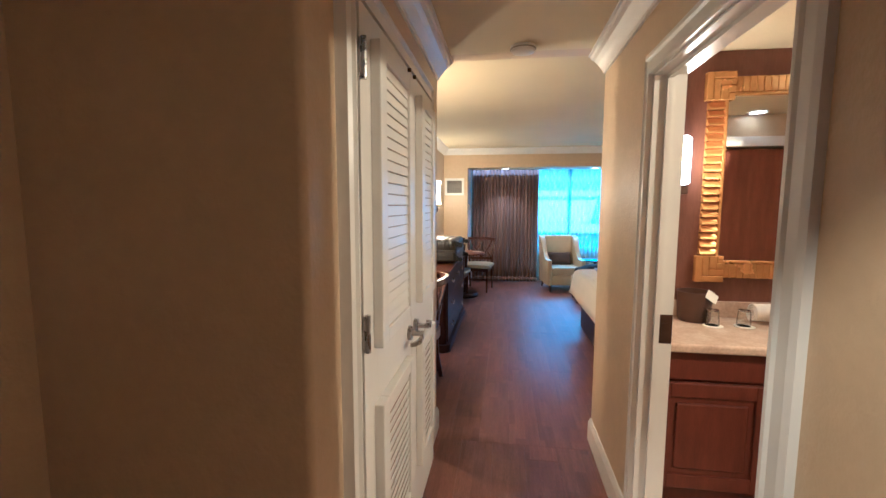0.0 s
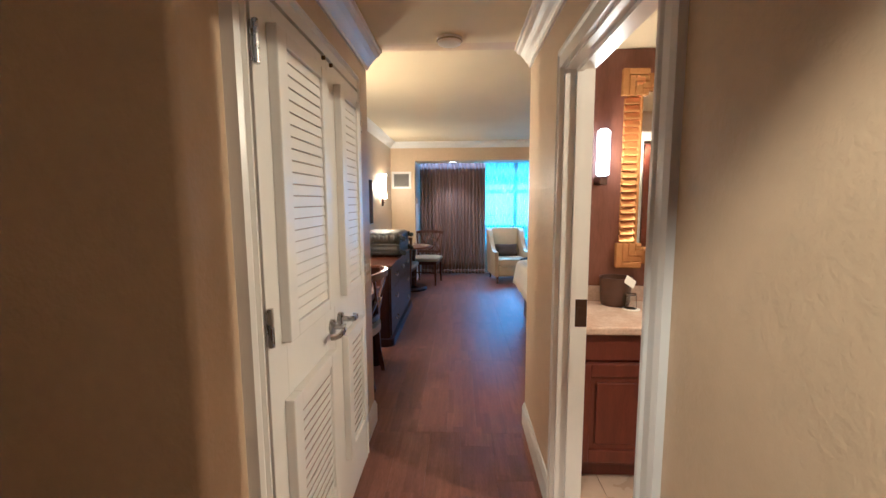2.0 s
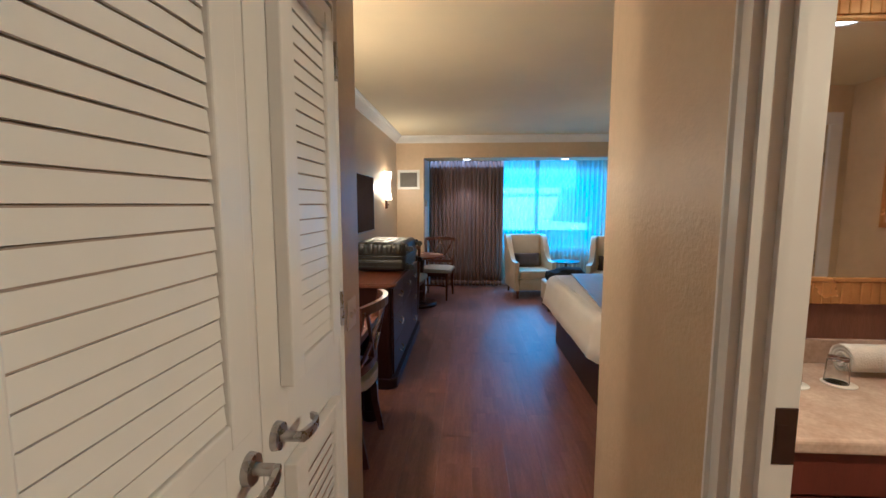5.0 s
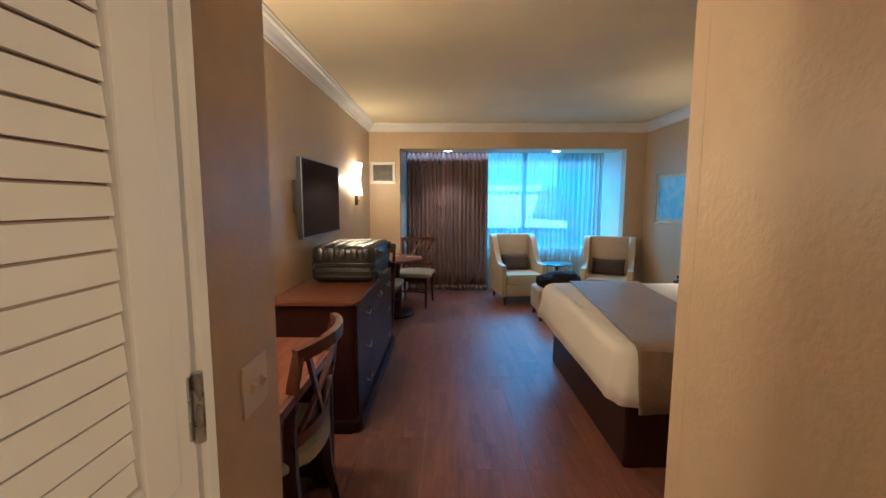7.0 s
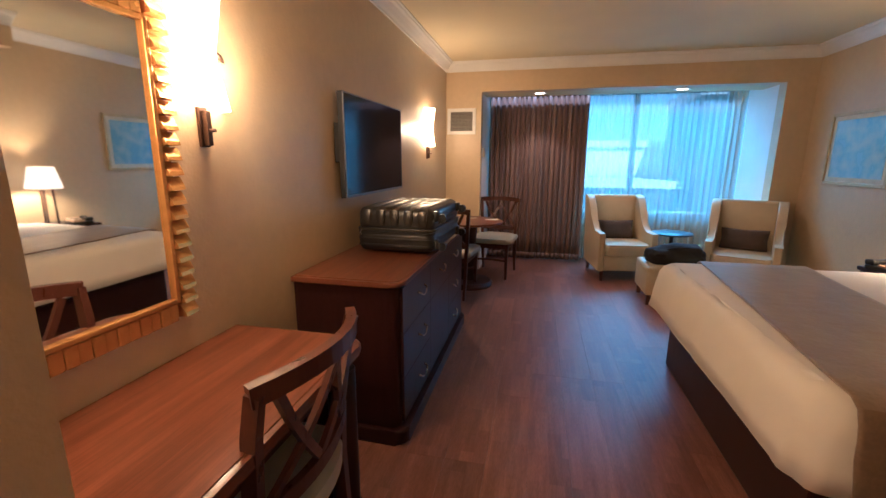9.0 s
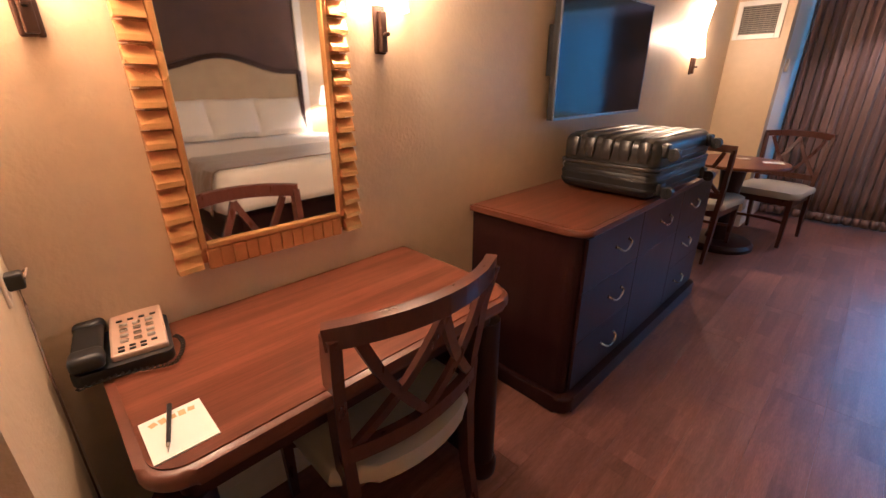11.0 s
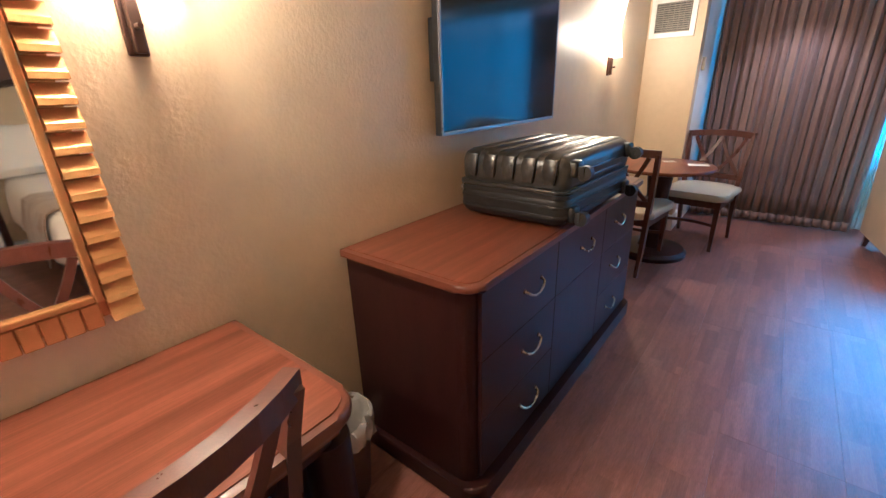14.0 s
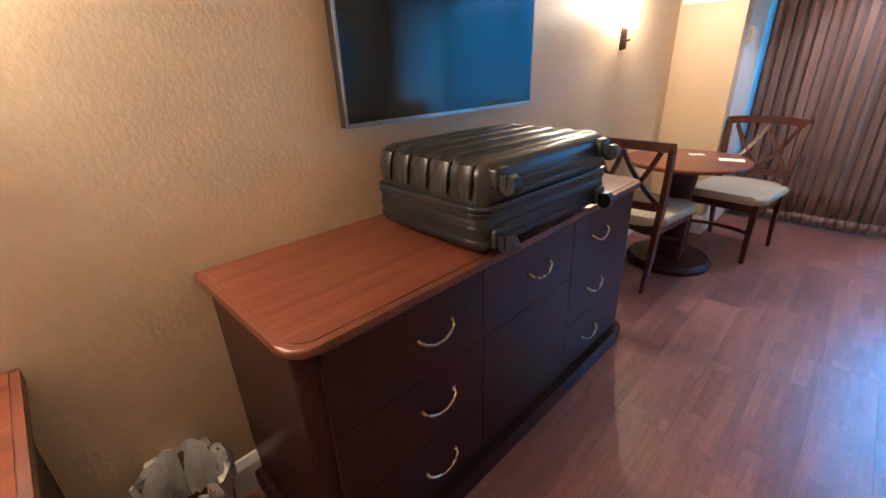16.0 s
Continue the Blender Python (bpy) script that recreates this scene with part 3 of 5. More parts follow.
def casing(name, wallx, inward, y0, y1, z1, depth, wide=(0.09, 0.09), proud=1.0):
    """Jambs, head and the moulded casing on one wall face; inward is the side on which the room lies."""
    bm = B()
    t = 0.02
    cas = [(u * proud, v) for u, v in CAS]
    x0, x1 = (wallx, wallx - inward * depth)
    box(bm, min(x0, x1), max(x0, x1), y0, y0 + t, 0, z1 - t)
    box(bm, min(x0, x1), max(x0, x1), y1 - t, y1, 0, z1 - t)
    box(bm, min(x0, x1), max(x0, x1), y0, y1, z1 - t, z1)
    for s, y, w in ((-1, y0, wide[0]), (1, y1, wide[1])):
        pr = [(wallx + inward * u, y + s * (v - 0.012) * w / 0.09) for u, v in cas]
        lo = [bm.verts.new((a, b, 0.0)) for a, b in pr]
        hi = [bm.verts.new((wallx + inward * u, y + s * (v - 0.012) * w / 0.09, z1 + v - 0.012)) for u, v in cas]
        for i in range(len(pr)):
            bm.faces.new((lo[i], lo[(i + 1) % len(pr)], hi[(i + 1) % len(pr)], hi[i]))
        bm.faces.new(lo)
        bm.faces.new(hi)
    a = [bm.verts.new((wallx + inward * u, y0 - (v - 0.012) * wide[0] / 0.09, z1 + v - 0.012)) for u, v in cas]
    b = [bm.verts.new((wallx + inward * u, y1 + (v - 0.012) * wide[1] / 0.09, z1 + v - 0.012)) for u, v in cas]
    for i in range(len(a)):
        bm.faces.new((a[i], a[(i + 1) % len(a)], b[(i + 1) % len(a)], b[i]))
    bm.faces.new(a)
    bm.faces.new(b)
    return structure(name, bm, "white", "white painted moulded door casing and jamb")


bath_casing = casing("door_2", HR, -1, DY0, DY1, DZ, 0.12, (0.085, 0.065))
bm = B()
box(bm, HR + 0.045, HR + 0.065, DY0 + 0.02, DY0 + 0.034, 0, DZ - 0.034)
box(bm, HR + 0.045, HR + 0.065, DY1 - 0.034, DY1 - 0.02, 0, DZ - 0.034)
box(bm, HR + 0.045, HR + 0.065, DY0 + 0.02, DY1 - 0.02, DZ - 0.034, DZ - 0.02)
part("door_stop", bm, "white", bath_casing)
bm = B()
box(bm, HR + 0.068, HR + 0.118, DY1 - 0.0235, DY1 - 0.0195, 0.93, 1.05, 0.0008)
box(bm, HR + 0.078, HR + 0.100, DY1 - 0.0245, DY1 - 0.0225, 0.965, 1.015)
part("strike_plate", bm, "bronze", bath_casing, "dark bronze strike plate")
casing("door_1", HL, 1, CY0, CY1, CZ, 0.12, (0.055, 0.06), 2.0)

# closed entry door behind the start of the walk
entry = thing("entry_door", pose(1.035, 0.902, 0), "brown wooden room entry door, closed", "door")
tagged(entry, kind="structure")
bm = B()
box(bm, -0.45, 0.45, 0, 0.045, 0.01, 2.05, 0.003)
for z0, z1 in ((0.2, 0.9), (1.05, 1.9)):
    box(bm, -0.33, 0.33, 0.045, 0.053, z0, z1, 0.004)
part("door_leaf", bm, "wooddoor", entry)
part("door_handle", sweep(B(), [(0.38, 0.045, 1.0), (0.38, 0.1, 1.0), (0.27, 0.1, 1.0)], 0.02, 0.02), "nickel", entry)

# window in the bay
win = structure("window_1", box(B(), WX0, WX1, YB - 0.06, YB + 0.02, WZ0 - 0.03, WZ0 - 0.002, 0.004), "white", "wide aluminium window with three panes, daylight outside")
bm = B()
for a, b in ((WX0, WX0 + 0.05), (WX1 - 0.05, WX1), (1.50, 1.55), (2.20, 2.27)):
    box(bm, a, b, YB + 0.06, YB + 0.11, WZ0, WZ1, 0.004)
for a, b in ((WZ0, WZ0 + 0.05), (WZ1 - 0.05, WZ1)):
    for c, d in ((WX0 + 0.05, 1.50), (1.55, 2.20), (2.27, WX1 - 0.05)):
        box(bm, c, d, YB + 0.062, YB + 0.108, a, b)
part("window_frame", bm, "bezel", win, "grey aluminium window frame")
for c, d in ((WX0 + 0.045, 1.505), (1.545, 2.205), (2.265, WX1 - 0.045)):
    p = part("pane", box(B(), c, d, YB + 0.080, YB + 0.086, WZ0 + 0.045, WZ1 - 0.045), "glass", win)
    p.visible_shadow = False

# ground and buildings outside, three storeys below
structure("ground", box(B(), -400, 400, 11.3, 900, -9.2, -9.0), "asphalt", "grey tarmac ground outside")


def building(x0, x1, y0, y1, h, material, label, rows, cols, panes="facade_dark"):
    e = thing("building", pose((x0 + x1) / 2, y0, -9.0), label, "building")
    w, d = x1 - x0, y1 - y0
    part("wall", box(B(), -w / 2, w / 2, 0, d, 0, h), material, e)
    part("roof", box(B(), -w / 2 - 0.3, w / 2 + 0.3, -0.3, d, h, h + 0.5), "facade", e)
    gw, gh = w / cols, h / rows
    for i in range(cols):
        for j in range(rows):
            part("window", box(B(), -w / 2 + gw * (i + 0.2), -w / 2 + gw * (i + 0.8), -0.12, -0.01, gh * (j + 0.3), gh * (j + 0.8)), panes, e)
    return e


building(3.2, 16.5, 42, 60, 11.4, "facade", "pale low building across the road, sunlit", 1, 9, "grille")
building(10.5, 44, 34, 41, 14.2, "facade_dark", "dark office block across the road", 4, 12)
building(-14, 10.2, 36, 41, 8.5, "facade_dark", "low dark annexe in front of the pale building", 2, 8)

# bathroom doorway in the near wall, seen in the mirror
bd = thing("bathroom_closet_door", pose(3.31, 3.19, 0), "brown wooden door in a white casing, closed", "door")
tagged(bd, kind="structure")
part("door_leaf", turned_box(B(), (0.70, 0.04, 2.02), pose(0.0, -0.035, 1.02), 0.003), "wooddoor", bd)
bm = B()
for a, b in ((-0.47, -0.38), (0.38, 0.47)):
    box(bm, a, b, 0.01, 0.03, 0, 2.05, 0.004)
box(bm, -0.47, 0.47, 0.01, 0.03, 2.052, 2.14, 0.004)
part("door_casing", bm, "white", bd)
for z in (0.3, 1.05, 1.8):
    part("hinge", box(B(), 0.335, 0.375, -0.03, 0.012, z - 0.05, z + 0.05, 0.002), "nickel", bd)

# ---- hall: closet doors ----
def closet_door(y0, y1, hinge_side, name_label):
    """A louvred closet door leaf in the left hall wall; its face looks along +x."""
    d = thing("closet_door", pose(HL + 0.042, (y0 + y1) / 2, 0.012), name_label, "door", "pair of closet doors")
    w = (y1 - y0) / 2
    ow = w - 0.125
    leaf = B()
    box(leaf, -0.035, 0.0, -w, -ow, 0, 2.02, 0.002)
    box(leaf, -0.035, 0.0, ow, w, 0, 2.02, 0.002)
    for z0, z1 in ((0, 0.305), (0.825, 1.085), (1.91, 2.02)):
        box(leaf, -0.0345, -0.0005, -ow, ow, z0, z1)
    part("door_leaf", leaf, "white", d)
    for z0, z1, nm in ((1.045, 1.95, "upper"), (0.265, 0.865, "lower")):
        iw = w - 0.085
        fr = B()
        t, s, sv = 0.032, 0.045, 0.066
        box(fr, 0, t, -iw, -iw + sv, z0, z1, 0.004)
        box(fr, 0, t, iw - sv, iw, z0, z1, 0.004)
        box(fr, 0, t - 0.001, -iw + sv, iw - sv, z0, z0 + s, 0.004)
        box(fr, 0, t - 0.001, -iw + sv, iw - sv, z1 - s, z1, 0.004)
        f = part("louvre_frame", fr, "white", d)
        # added sheet: its brown draws the shadow lines between the slats
        part("louvre_shadow_sheet", box(B(), 0.008, 0.0155, -iw + sv - 0.002, iw - sv + 0.002, z0 + s - 0.002, z1 - s + 0.002), "louvre_shadow", f, "brown sheet standing in for shadow between the slats")
        n = int((z1 - z0 - 2 * s) / 0.034)
        for i in range(n):
            z = z0 + s + (i + 0.5) * (z1 - z0 - 2 * s) / n
            # the lower slats lean the other way, top edge out
            tall, lean = (0.0316, -5) if z0 > 0.8 else (0.0305, 11)
            bm = turned_box(B(), (0.004 if lean > 0 else 0.005, 2 * (iw - sv) - 0.002, tall), Matrix.Translation((0.0195, 0, z)) @ Euler((0, radians(lean), 0)).to_matrix().to_4x4())
            part("slat", bm, "white", f)
    hy = -w + 0.004 if hinge_side < 0 else w - 0.004
    for z in (0.35, 1.115, 1.87):
        bm = B()
        cyl(bm, (0.010, hy, z - 0.055), (0.010, hy, z + 0.055), 0.008, seg=10)
        box(bm, -0.001, 0.004, hy - 0.012, hy + 0.012, z - 0.05, z + 0.05, 0.001)
        part("hinge", bm, "nickel", d)
    ly = w - 0.055 if hinge_side < 0 else -w + 0.055
    s = 1 if hinge_side > 0 else -1
    bm = B()
    cyl(bm, (0, ly, 0.95), (0.014, ly, 0.95), 0.031, 0.029, 24)
    cyl(bm, (0.014, ly, 0.95), (0.06, ly, 0.95), 0.012, 0.011, 16)
    lev = [(0.058, ly, 0.95), (0.062, ly + s * 0.015, 0.949), (0.064, ly + s * 0.05, 0.944), (0.06, ly + s * 0.085, 0.940), (0.048, ly + s * 0.108, 0.938), (0.034, ly + s * 0.115, 0.938)]
    sweep(bm, lev, 0.009, 0.02, scale=[1.2, 1.2, 1.1, 1, 0.9, 0.8])
    part("lever_handle", bm, "nickel", d, "satin nickel lever handle", smooth=True)
    bm = B()
    cyl(bm, (-0.01, ly - s * 0.01, 2.012), (0.012, ly - s * 0.01, 2.012), 0.008, seg=10)
    part("catch", bm, "bronze", d)
    return d


MID = 4.125
closet_door(CY0 + 0.022, MID - 0.002, -1, "white louvred closet door with lever handle, closed, beside the hall")
closet_door(MID + 0.002, CY1 - 0.022, 1, "white louvred closet door with lever handle, closed, next to light switch")


def wall_plate(name, m, label, toggles):
    e = thing(name, m, label, "switch")
    part("plate", box(B(), -0.057 if toggles == 2 else -0.035, 0.057 if toggles == 2 else 0.035, -0.006, 0, -0.057, 0.057, 0.002), "ivory", e)
    for x in ((-0.023, 0.023) if toggles == 2 else (0,)):
        part("toggle", turned_box(B(), (0.01, 0.016, 0.022), pose(x, -0.010, 0, 25), 0.002), "ivory", e)
    for z in (-0.03, 0.03):
        part("screw", cyl(B(), (0, -0.0075, z), (0, -0.004, z), 0.003, seg=8), "ivory", e)
    return e


wall_plate("light_switch", pose(HL, 4.925, 1.035, 0, 0, 90), "ivory double light switch plate on tan wall", 2)

sm = thing("smoke_detector", pose(1.05, 4.86, ZH, 180), "white round smoke detector on the hall ceiling", "smoke detector")
part("body", lathe(B(), [(0.07, 0), (0.07, 0.012), (0.062, 0.03), (0.045, 0.036), (0.0005, 0.037)]), "white", sm, smooth=True)
part("vent_ring", lathe(B(), [(0.0715, 0.013), (0.066, 0.019), (0.0675, 0.020), (0.0725, 0.014)]), "grille", sm)

# ---- bathroom ----
vt = thing("vanity_cabinet", pose(2.75, 4.985, 0), "reddish brown wooden bathroom vanity cabinet with panelled doors", "cabinet")
part("body", box(B(), -1.09, 1.09, -0.50, -0.002, 0.1, 0.815, 0.002), "bathwood", vt)
part("plinth", box(B(), -1.085, 1.085, -0.44, -0.004, 0, 0.1), "bathwood", vt)
for i in range(4):
    x0 = -1.06 + i * 0.535
    dr = part("cabinet_door", box(B(), x0 + 0.005, x0 + 0.52, -0.522, -0.501, 0.13, 0.66, 0.004), "bathwood", vt)
    part("raised_panel", box(B(), x0 + 0.105, x0 + 0.42, -0.531, -0.522, 0.23, 0.56, 0.007), "bathwood", dr)
    bm = B()
    for a in ((x0 + 0.006, x0 + 0.075, 0.131, 0.659), (x0 + 0.45, x0 + 0.519, 0.131, 0.659), (x0 + 0.075, x0 + 0.45, 0.131, 0.20), (x0 + 0.075, x0 + 0.45, 0.59, 0.659)):
        box(bm, a[0], a[1], -0.534, -0.522, a[2], a[3], 0.004)
    part("door_frame", bm, "bathwood", dr)
part("apron", box(B(), -1.088, 1.088, -0.519, -0.501, 0.672, 0.814, 0.004), "bathwood", vt)
ct = thing("vanity_counter", pose(2.75, 4.983, 0.816), "polished beige marble vanity top with backsplash", "counter")
bm = B()
slab(bm, [(-1.092, -0.565), (1.092, -0.565), (1.092, 0), (-1.092, 0)], 0, 0.042, 0.012, 3)
part("top", bm, "stone", ct)
part("backsplash", box(B(), -1.09, 1.09, -0.02, 0, 0.0425, 0.135, 0.003), "stone", ct)
bs = thing("wash_basin", pose(2.95, 4.70, 0.859), "white oval ceramic wash basin set in the counter", "basin")
bm = B()
lathe(bm, [(0.235, 0.0), (0.235, 0.006), (0.215, 0.008), (0.19, 0.004), (0.10, 0.0015), (0.0005, 0.001)], seg=36)
bmesh.ops.scale(bm, vec=(1, 0.78, 1), verts=bm.verts)
part("bowl", bm, "white", bs, smooth=True)
for fx, nm in ((2.78, "tap_handle"), (2.95, "faucet"), (3.12, "tap_handle")):
    f = thing("faucet" if nm == "faucet" else "tap", pose(fx, 4.905, 0.859), "chrome washbasin " + ("spout with curved neck" if nm == "faucet" else "tap with curved lever"), "faucet")
    part("base", lathe(B(), [(0.028, 0), (0.028, 0.012), (0.018, 0.03), (0.014, 0.05), (0.0005, 0.052)]), "nickel", f, smooth=True)
    if nm == "faucet":
        part("spout", tube(B(), [(0, 0, 0.03), (0, -0.01, 0.09), (0, -0.05, 0.12), (0, -0.1, 0.115), (0, -0.13, 0.09)], 0.013), "nickel", f, smooth=True)
    else:
        part("lever", tube(B(), [(0, 0, 0.05), (-0.02, -0.01, 0.062), (-0.06, -0.02, 0.06)], 0.008), "nickel", f, smooth=True)
ib = thing("ice_bucket", pose(2.025, 4.88, 0.859), "dark brown ice bucket with white liner corner", "bucket")
part("bucket", lathe(B(), [(0.075, 0), (0.082, 0.02), (0.09, 0.155), (0.093, 0.165), (0.086, 0.165), (0.075, 0.03), (0.0005, 0.028)]), "bucket", ib, smooth=True)
part("liner", turned_box(B(), (0.07, 0.004, 0.05), pose(0.05, -0.085, 0.15, -20, 35, 10), 0.001), "paper", ib)
for gx, gy in ((2.075, 4.775), (2.235, 4.785)):
    g = thing("drinking_glass", pose(gx, gy, 0.862), "clear drinking glass upside down on a paper coaster", "glass", "glasses on the vanity")
    part("tumbler", lathe(B(), [(0.034, 0), (0.034, 0.0), (0.029, 0.085), (0.0005, 0.088), (0.0005, 0.078), (0.026, 0.076), (0.031, 0.0)]), "clear", g, smooth=True)
    c = thing("coaster", pose(gx, gy - 0.01, 0.859), "round white paper coaster on the counter", "coaster", "paper coasters")
    part("disc", lathe(B(), [(0.048, 0), (0.048, 0.0025), (0.0005, 0.0025)]), "paper", c)
tw = thing("rolled_towel", pose(2.41, 4.875, 0.859), "rolled white hand towel on the counter", "towel")
bm = B()
spiral = []
for i in range(40):
    a = i / 39 * 5.2 * math.pi
    r = 0.018 + 0.034 * i / 39
    spiral.append((r * math.cos(a), 0.053 + r * math.sin(a)))
rings = []
for x in (-0.09, -0.085, 0.085, 0.09):
    k = 0.985 if abs(x) > 0.088 else 1
    rings.append([bm.verts.new((x, u * k, 0.053 + (v - 0.053) * k)) for u, v in spiral])
for a, b in zip(rings, rings[1:]):
    for i in range(39):
        bm.faces.new((a[i], a[i + 1], b[i + 1], b[i]))
ob = part("roll", bm, "towel", tw, smooth=True)
md = ob.modifiers.new("thick", "SOLIDIFY")
md.thickness, md.offset = 0.009, 0
bs2 = thing("vanity_sconce", pose(1.93, 4.985, 1.74), "tall white glass wall sconce on a bronze base, lit", "sconce")
part("shade", lathe(B(), [(0.02, -0.13), (0.036, -0.12), (0.036, 0.12), (0.02, 0.135), (0.0005, 0.136)], (0, -0.09, 0)), "vanity_shade", bs2, smooth=True)
part("bracket", box(B(), -0.022, 0.022, -0.115, -0.002, -0.18, -0.13, 0.005), "bronze", bs2)


def ridged_mirror(name, m, w, h, label, step=0.044, fw=0.085, thick=0.03, corner=True, blocks=0.0):
    """A mirror with a carved frame of stepped ridges; local x along the wall, y out of it, z up."""
    e = thing(name, m, label, "mirror")
    part("glass", box(B(), -w / 2 + fw - 0.004, w / 2 - fw + 0.004, 0.006, 0.012, fw - 0.004, h - fw + 0.004), "mirror", e, "clear mirror glass")
    part("backing", box(B(), -w / 2 + 0.02, w / 2 - 0.02, 0.0, 0.0055, 0.02, h - 0.02), "gold", e)
    bm = B()
    for a, b, c, d in ((-w / 2 + fw - 0.012, -w / 2 + fw + 0.004, fw - 0.012, h - fw + 0.012), (w / 2 - fw - 0.004, w / 2 - fw + 0.012, fw - 0.012, h - fw + 0.012)):
        box(bm, a, b, 0.004, 0.026, c, d, 0.004)
    for c, d in ((fw - 0.012, fw + 0.004), (h - fw - 0.004, h - fw + 0.012)):
        box(bm, -w / 2 + fw + 0.0045, w / 2 - fw - 0.0045, 0.004, 0.0255, c, d, 0.004)
    part("inner_bead", bm, "gold", e, "gilt inner bead")
    n = int((h - 0.02) / step)
    if blocks:
        # four nested angled ridges step outwards at each corner
        q = blocks / 4
        for sx in (-1, 1):
            for top in (0, 1):
                for k in range(4):
                    bm = B()
                    o, y1 = k * q - 0.02, thick + 0.012 - 0.004 * (k % 2)
                    a, b, c = sx * (w / 2 - o), sx * (w / 2 - o - q + 0.003), sx * (w / 2 - blocks + 0.02)
                    z = [o, o + q - 0.003, blocks - 0.02]
                    z = [h - v for v in z] if top else z
                    box(bm, min(a, b), max(a, b), 0.006, y1, min(z[0], z[2]), max(z[0], z[2]), 0.003, 1)
                    if k < 3:
                        box(bm, min(b, c), max(b, c), 0.006, y1 - 0.0005, min(z[0], z[1]), max(z[0], z[1]), 0.003, 1)
                    part("corner_ridge", bm, "gold", e)
    for s in (-1, 1):
        for i in range(n):
            if blocks and not blocks - 0.01 < 0.01 + (i + 0.5) * (h - 0.02) / n < h - blocks + 0.01:
                continue
            z = 0.01 + (i + 0.5) * (h - 0.02) / n
            hh = (h - 0.02) / n
            long = 0.012 if (corner and (i < 3 or i >= n - 3)) else 0.0
            x0, x1 = s * (w / 2 - fw + 0.014), s * (w / 2 + long)
            bm = B()
            lo, hi = min(x0, x1), max(x0, x1)
            # a wedge: proud at its lower edge, sunk at its upper edge
            vs = [bm.verts.new(p) for p in ((lo, 0.006, z - hh / 2), (hi, 0.004, z - hh / 2), (hi, thick + 0.008, z - hh / 2 + 0.003), (lo, thick, z - hh / 2 + 0.003),
                                            (lo, 0.006, z + hh / 2 - 0.002), (hi, 0.004, z + hh / 2 - 0.002), (hi, thick * 0.45, z + hh / 2 - 0.004), (lo, thick * 0.4, z + hh / 2 - 0.004),
                                            (hi, thick + 0.004, z - hh / 6), (lo, thick - 0.003, z - hh / 6))]
            for f in ((0, 1, 2, 3), (3, 2, 8, 9), (9, 8, 6, 7), (7, 6, 5, 4), (4, 5, 1, 0), (1, 5, 6, 8, 2), (0, 3, 9, 7, 4)):
                bm.faces.new([vs[k] for k in f])
            part("side_ridge", bm, "gold", e)
    k = int((w - 2 * fw) / 0.034)
    for z0, z1 in ((0.004, fw - 0.014), (h - fw + 0.014, h - 0.004)):
        for i in range(k):
            x = -w / 2 + fw + (i + 0.5) * (w - 2 * fw) / k
            if abs(x) > w / 2 - blocks + 0.01:
                continue
            hw = (w - 2 * fw) / k / 2
            part("end_ridge", box(B(), x - hw + 0.0006, x + hw - 0.0006, 0.004, 0.022 + 0.0015 * (i % 2), z0, z1, 0.0025, 1), "gold", e)
    return e


ridged_mirror("bathroom_mirror", pose(2.65, 4.982, 1.085, 0, 0, 180), 1.17, 1.115, "large mirror in a carved golden ridged frame above the vanity", 0.042, 0.10, blocks=0.15)
pf = thing("framed_picture", pose(3.848, 3.72, 1.55, 0, 0, 90), "small seascape print in a gilt frame on the bathroom wall", "picture")
bm = B()
for a in ((-0.2, -0.165, -0.25, 0.25), (0.165, 0.2, -0.25, 0.25), (-0.165, 0.165, -0.25, -0.215), (-0.165, 0.165, 0.215, 0.25)):
    box(bm, a[0], a[1], 0, 0.02, a[2], a[3], 0.004)
part("frame", bm, "gold", pf, "carved gilt frame")
part("mount", box(B(), -0.166, 0.166, 0.002, 0.008, -0.216, 0.216), "ochre_mount", pf, "yellow cream mount")
part("print", box(B(), -0.09, 0.09, 0.0085, 0.0095, -0.12, 0.12), "paper", pf, "pale seascape print")
part("printed_sea", box(B(), -0.09, 0.09, 0.0097, 0.0102, -0.10, -0.01), "print", pf, "blue sea in the print")
part("printed_shore", box(B(), -0.09, 0.09, 0.0104, 0.0108, -0.075, -0.05), "grille", pf, "grey shore in the print")
dl = thing("downlight", pose(3.2, 3.31, ZB, 180), "round recessed ceiling downlight, lit", "downlight")
part("trim_ring", lathe(B(), [(0.085, 0.0), (0.085, 0.006), (0.066, 0.008), (0.064, 0.0)]), "white", dl, smooth=True)
part("lens", lathe(B(), [(0.063, 0.0005), (0.06, 0.004), (0.0005, 0.005)]), "bulb", dl, smooth=True)
for dx in (0.975, 2.54):
    copy_thing(dl, pose(dx, 10.24, 2.175, 180))
copy_thing(dl, pose(0.75, 2.0, ZH, 180))
copy_thing(dl, pose(2.8, 4.38, ZB, 180))

# ---- bedroom: left wall ----
ridged_mirror("wall_mirror", pose(XL + 0.002, 5.625, 0.868, -0.6, 0, -90), 0.56, 0.975, "tall mirror in a carved golden ridged frame above the desk", 0.044, 0.075, corner=False)


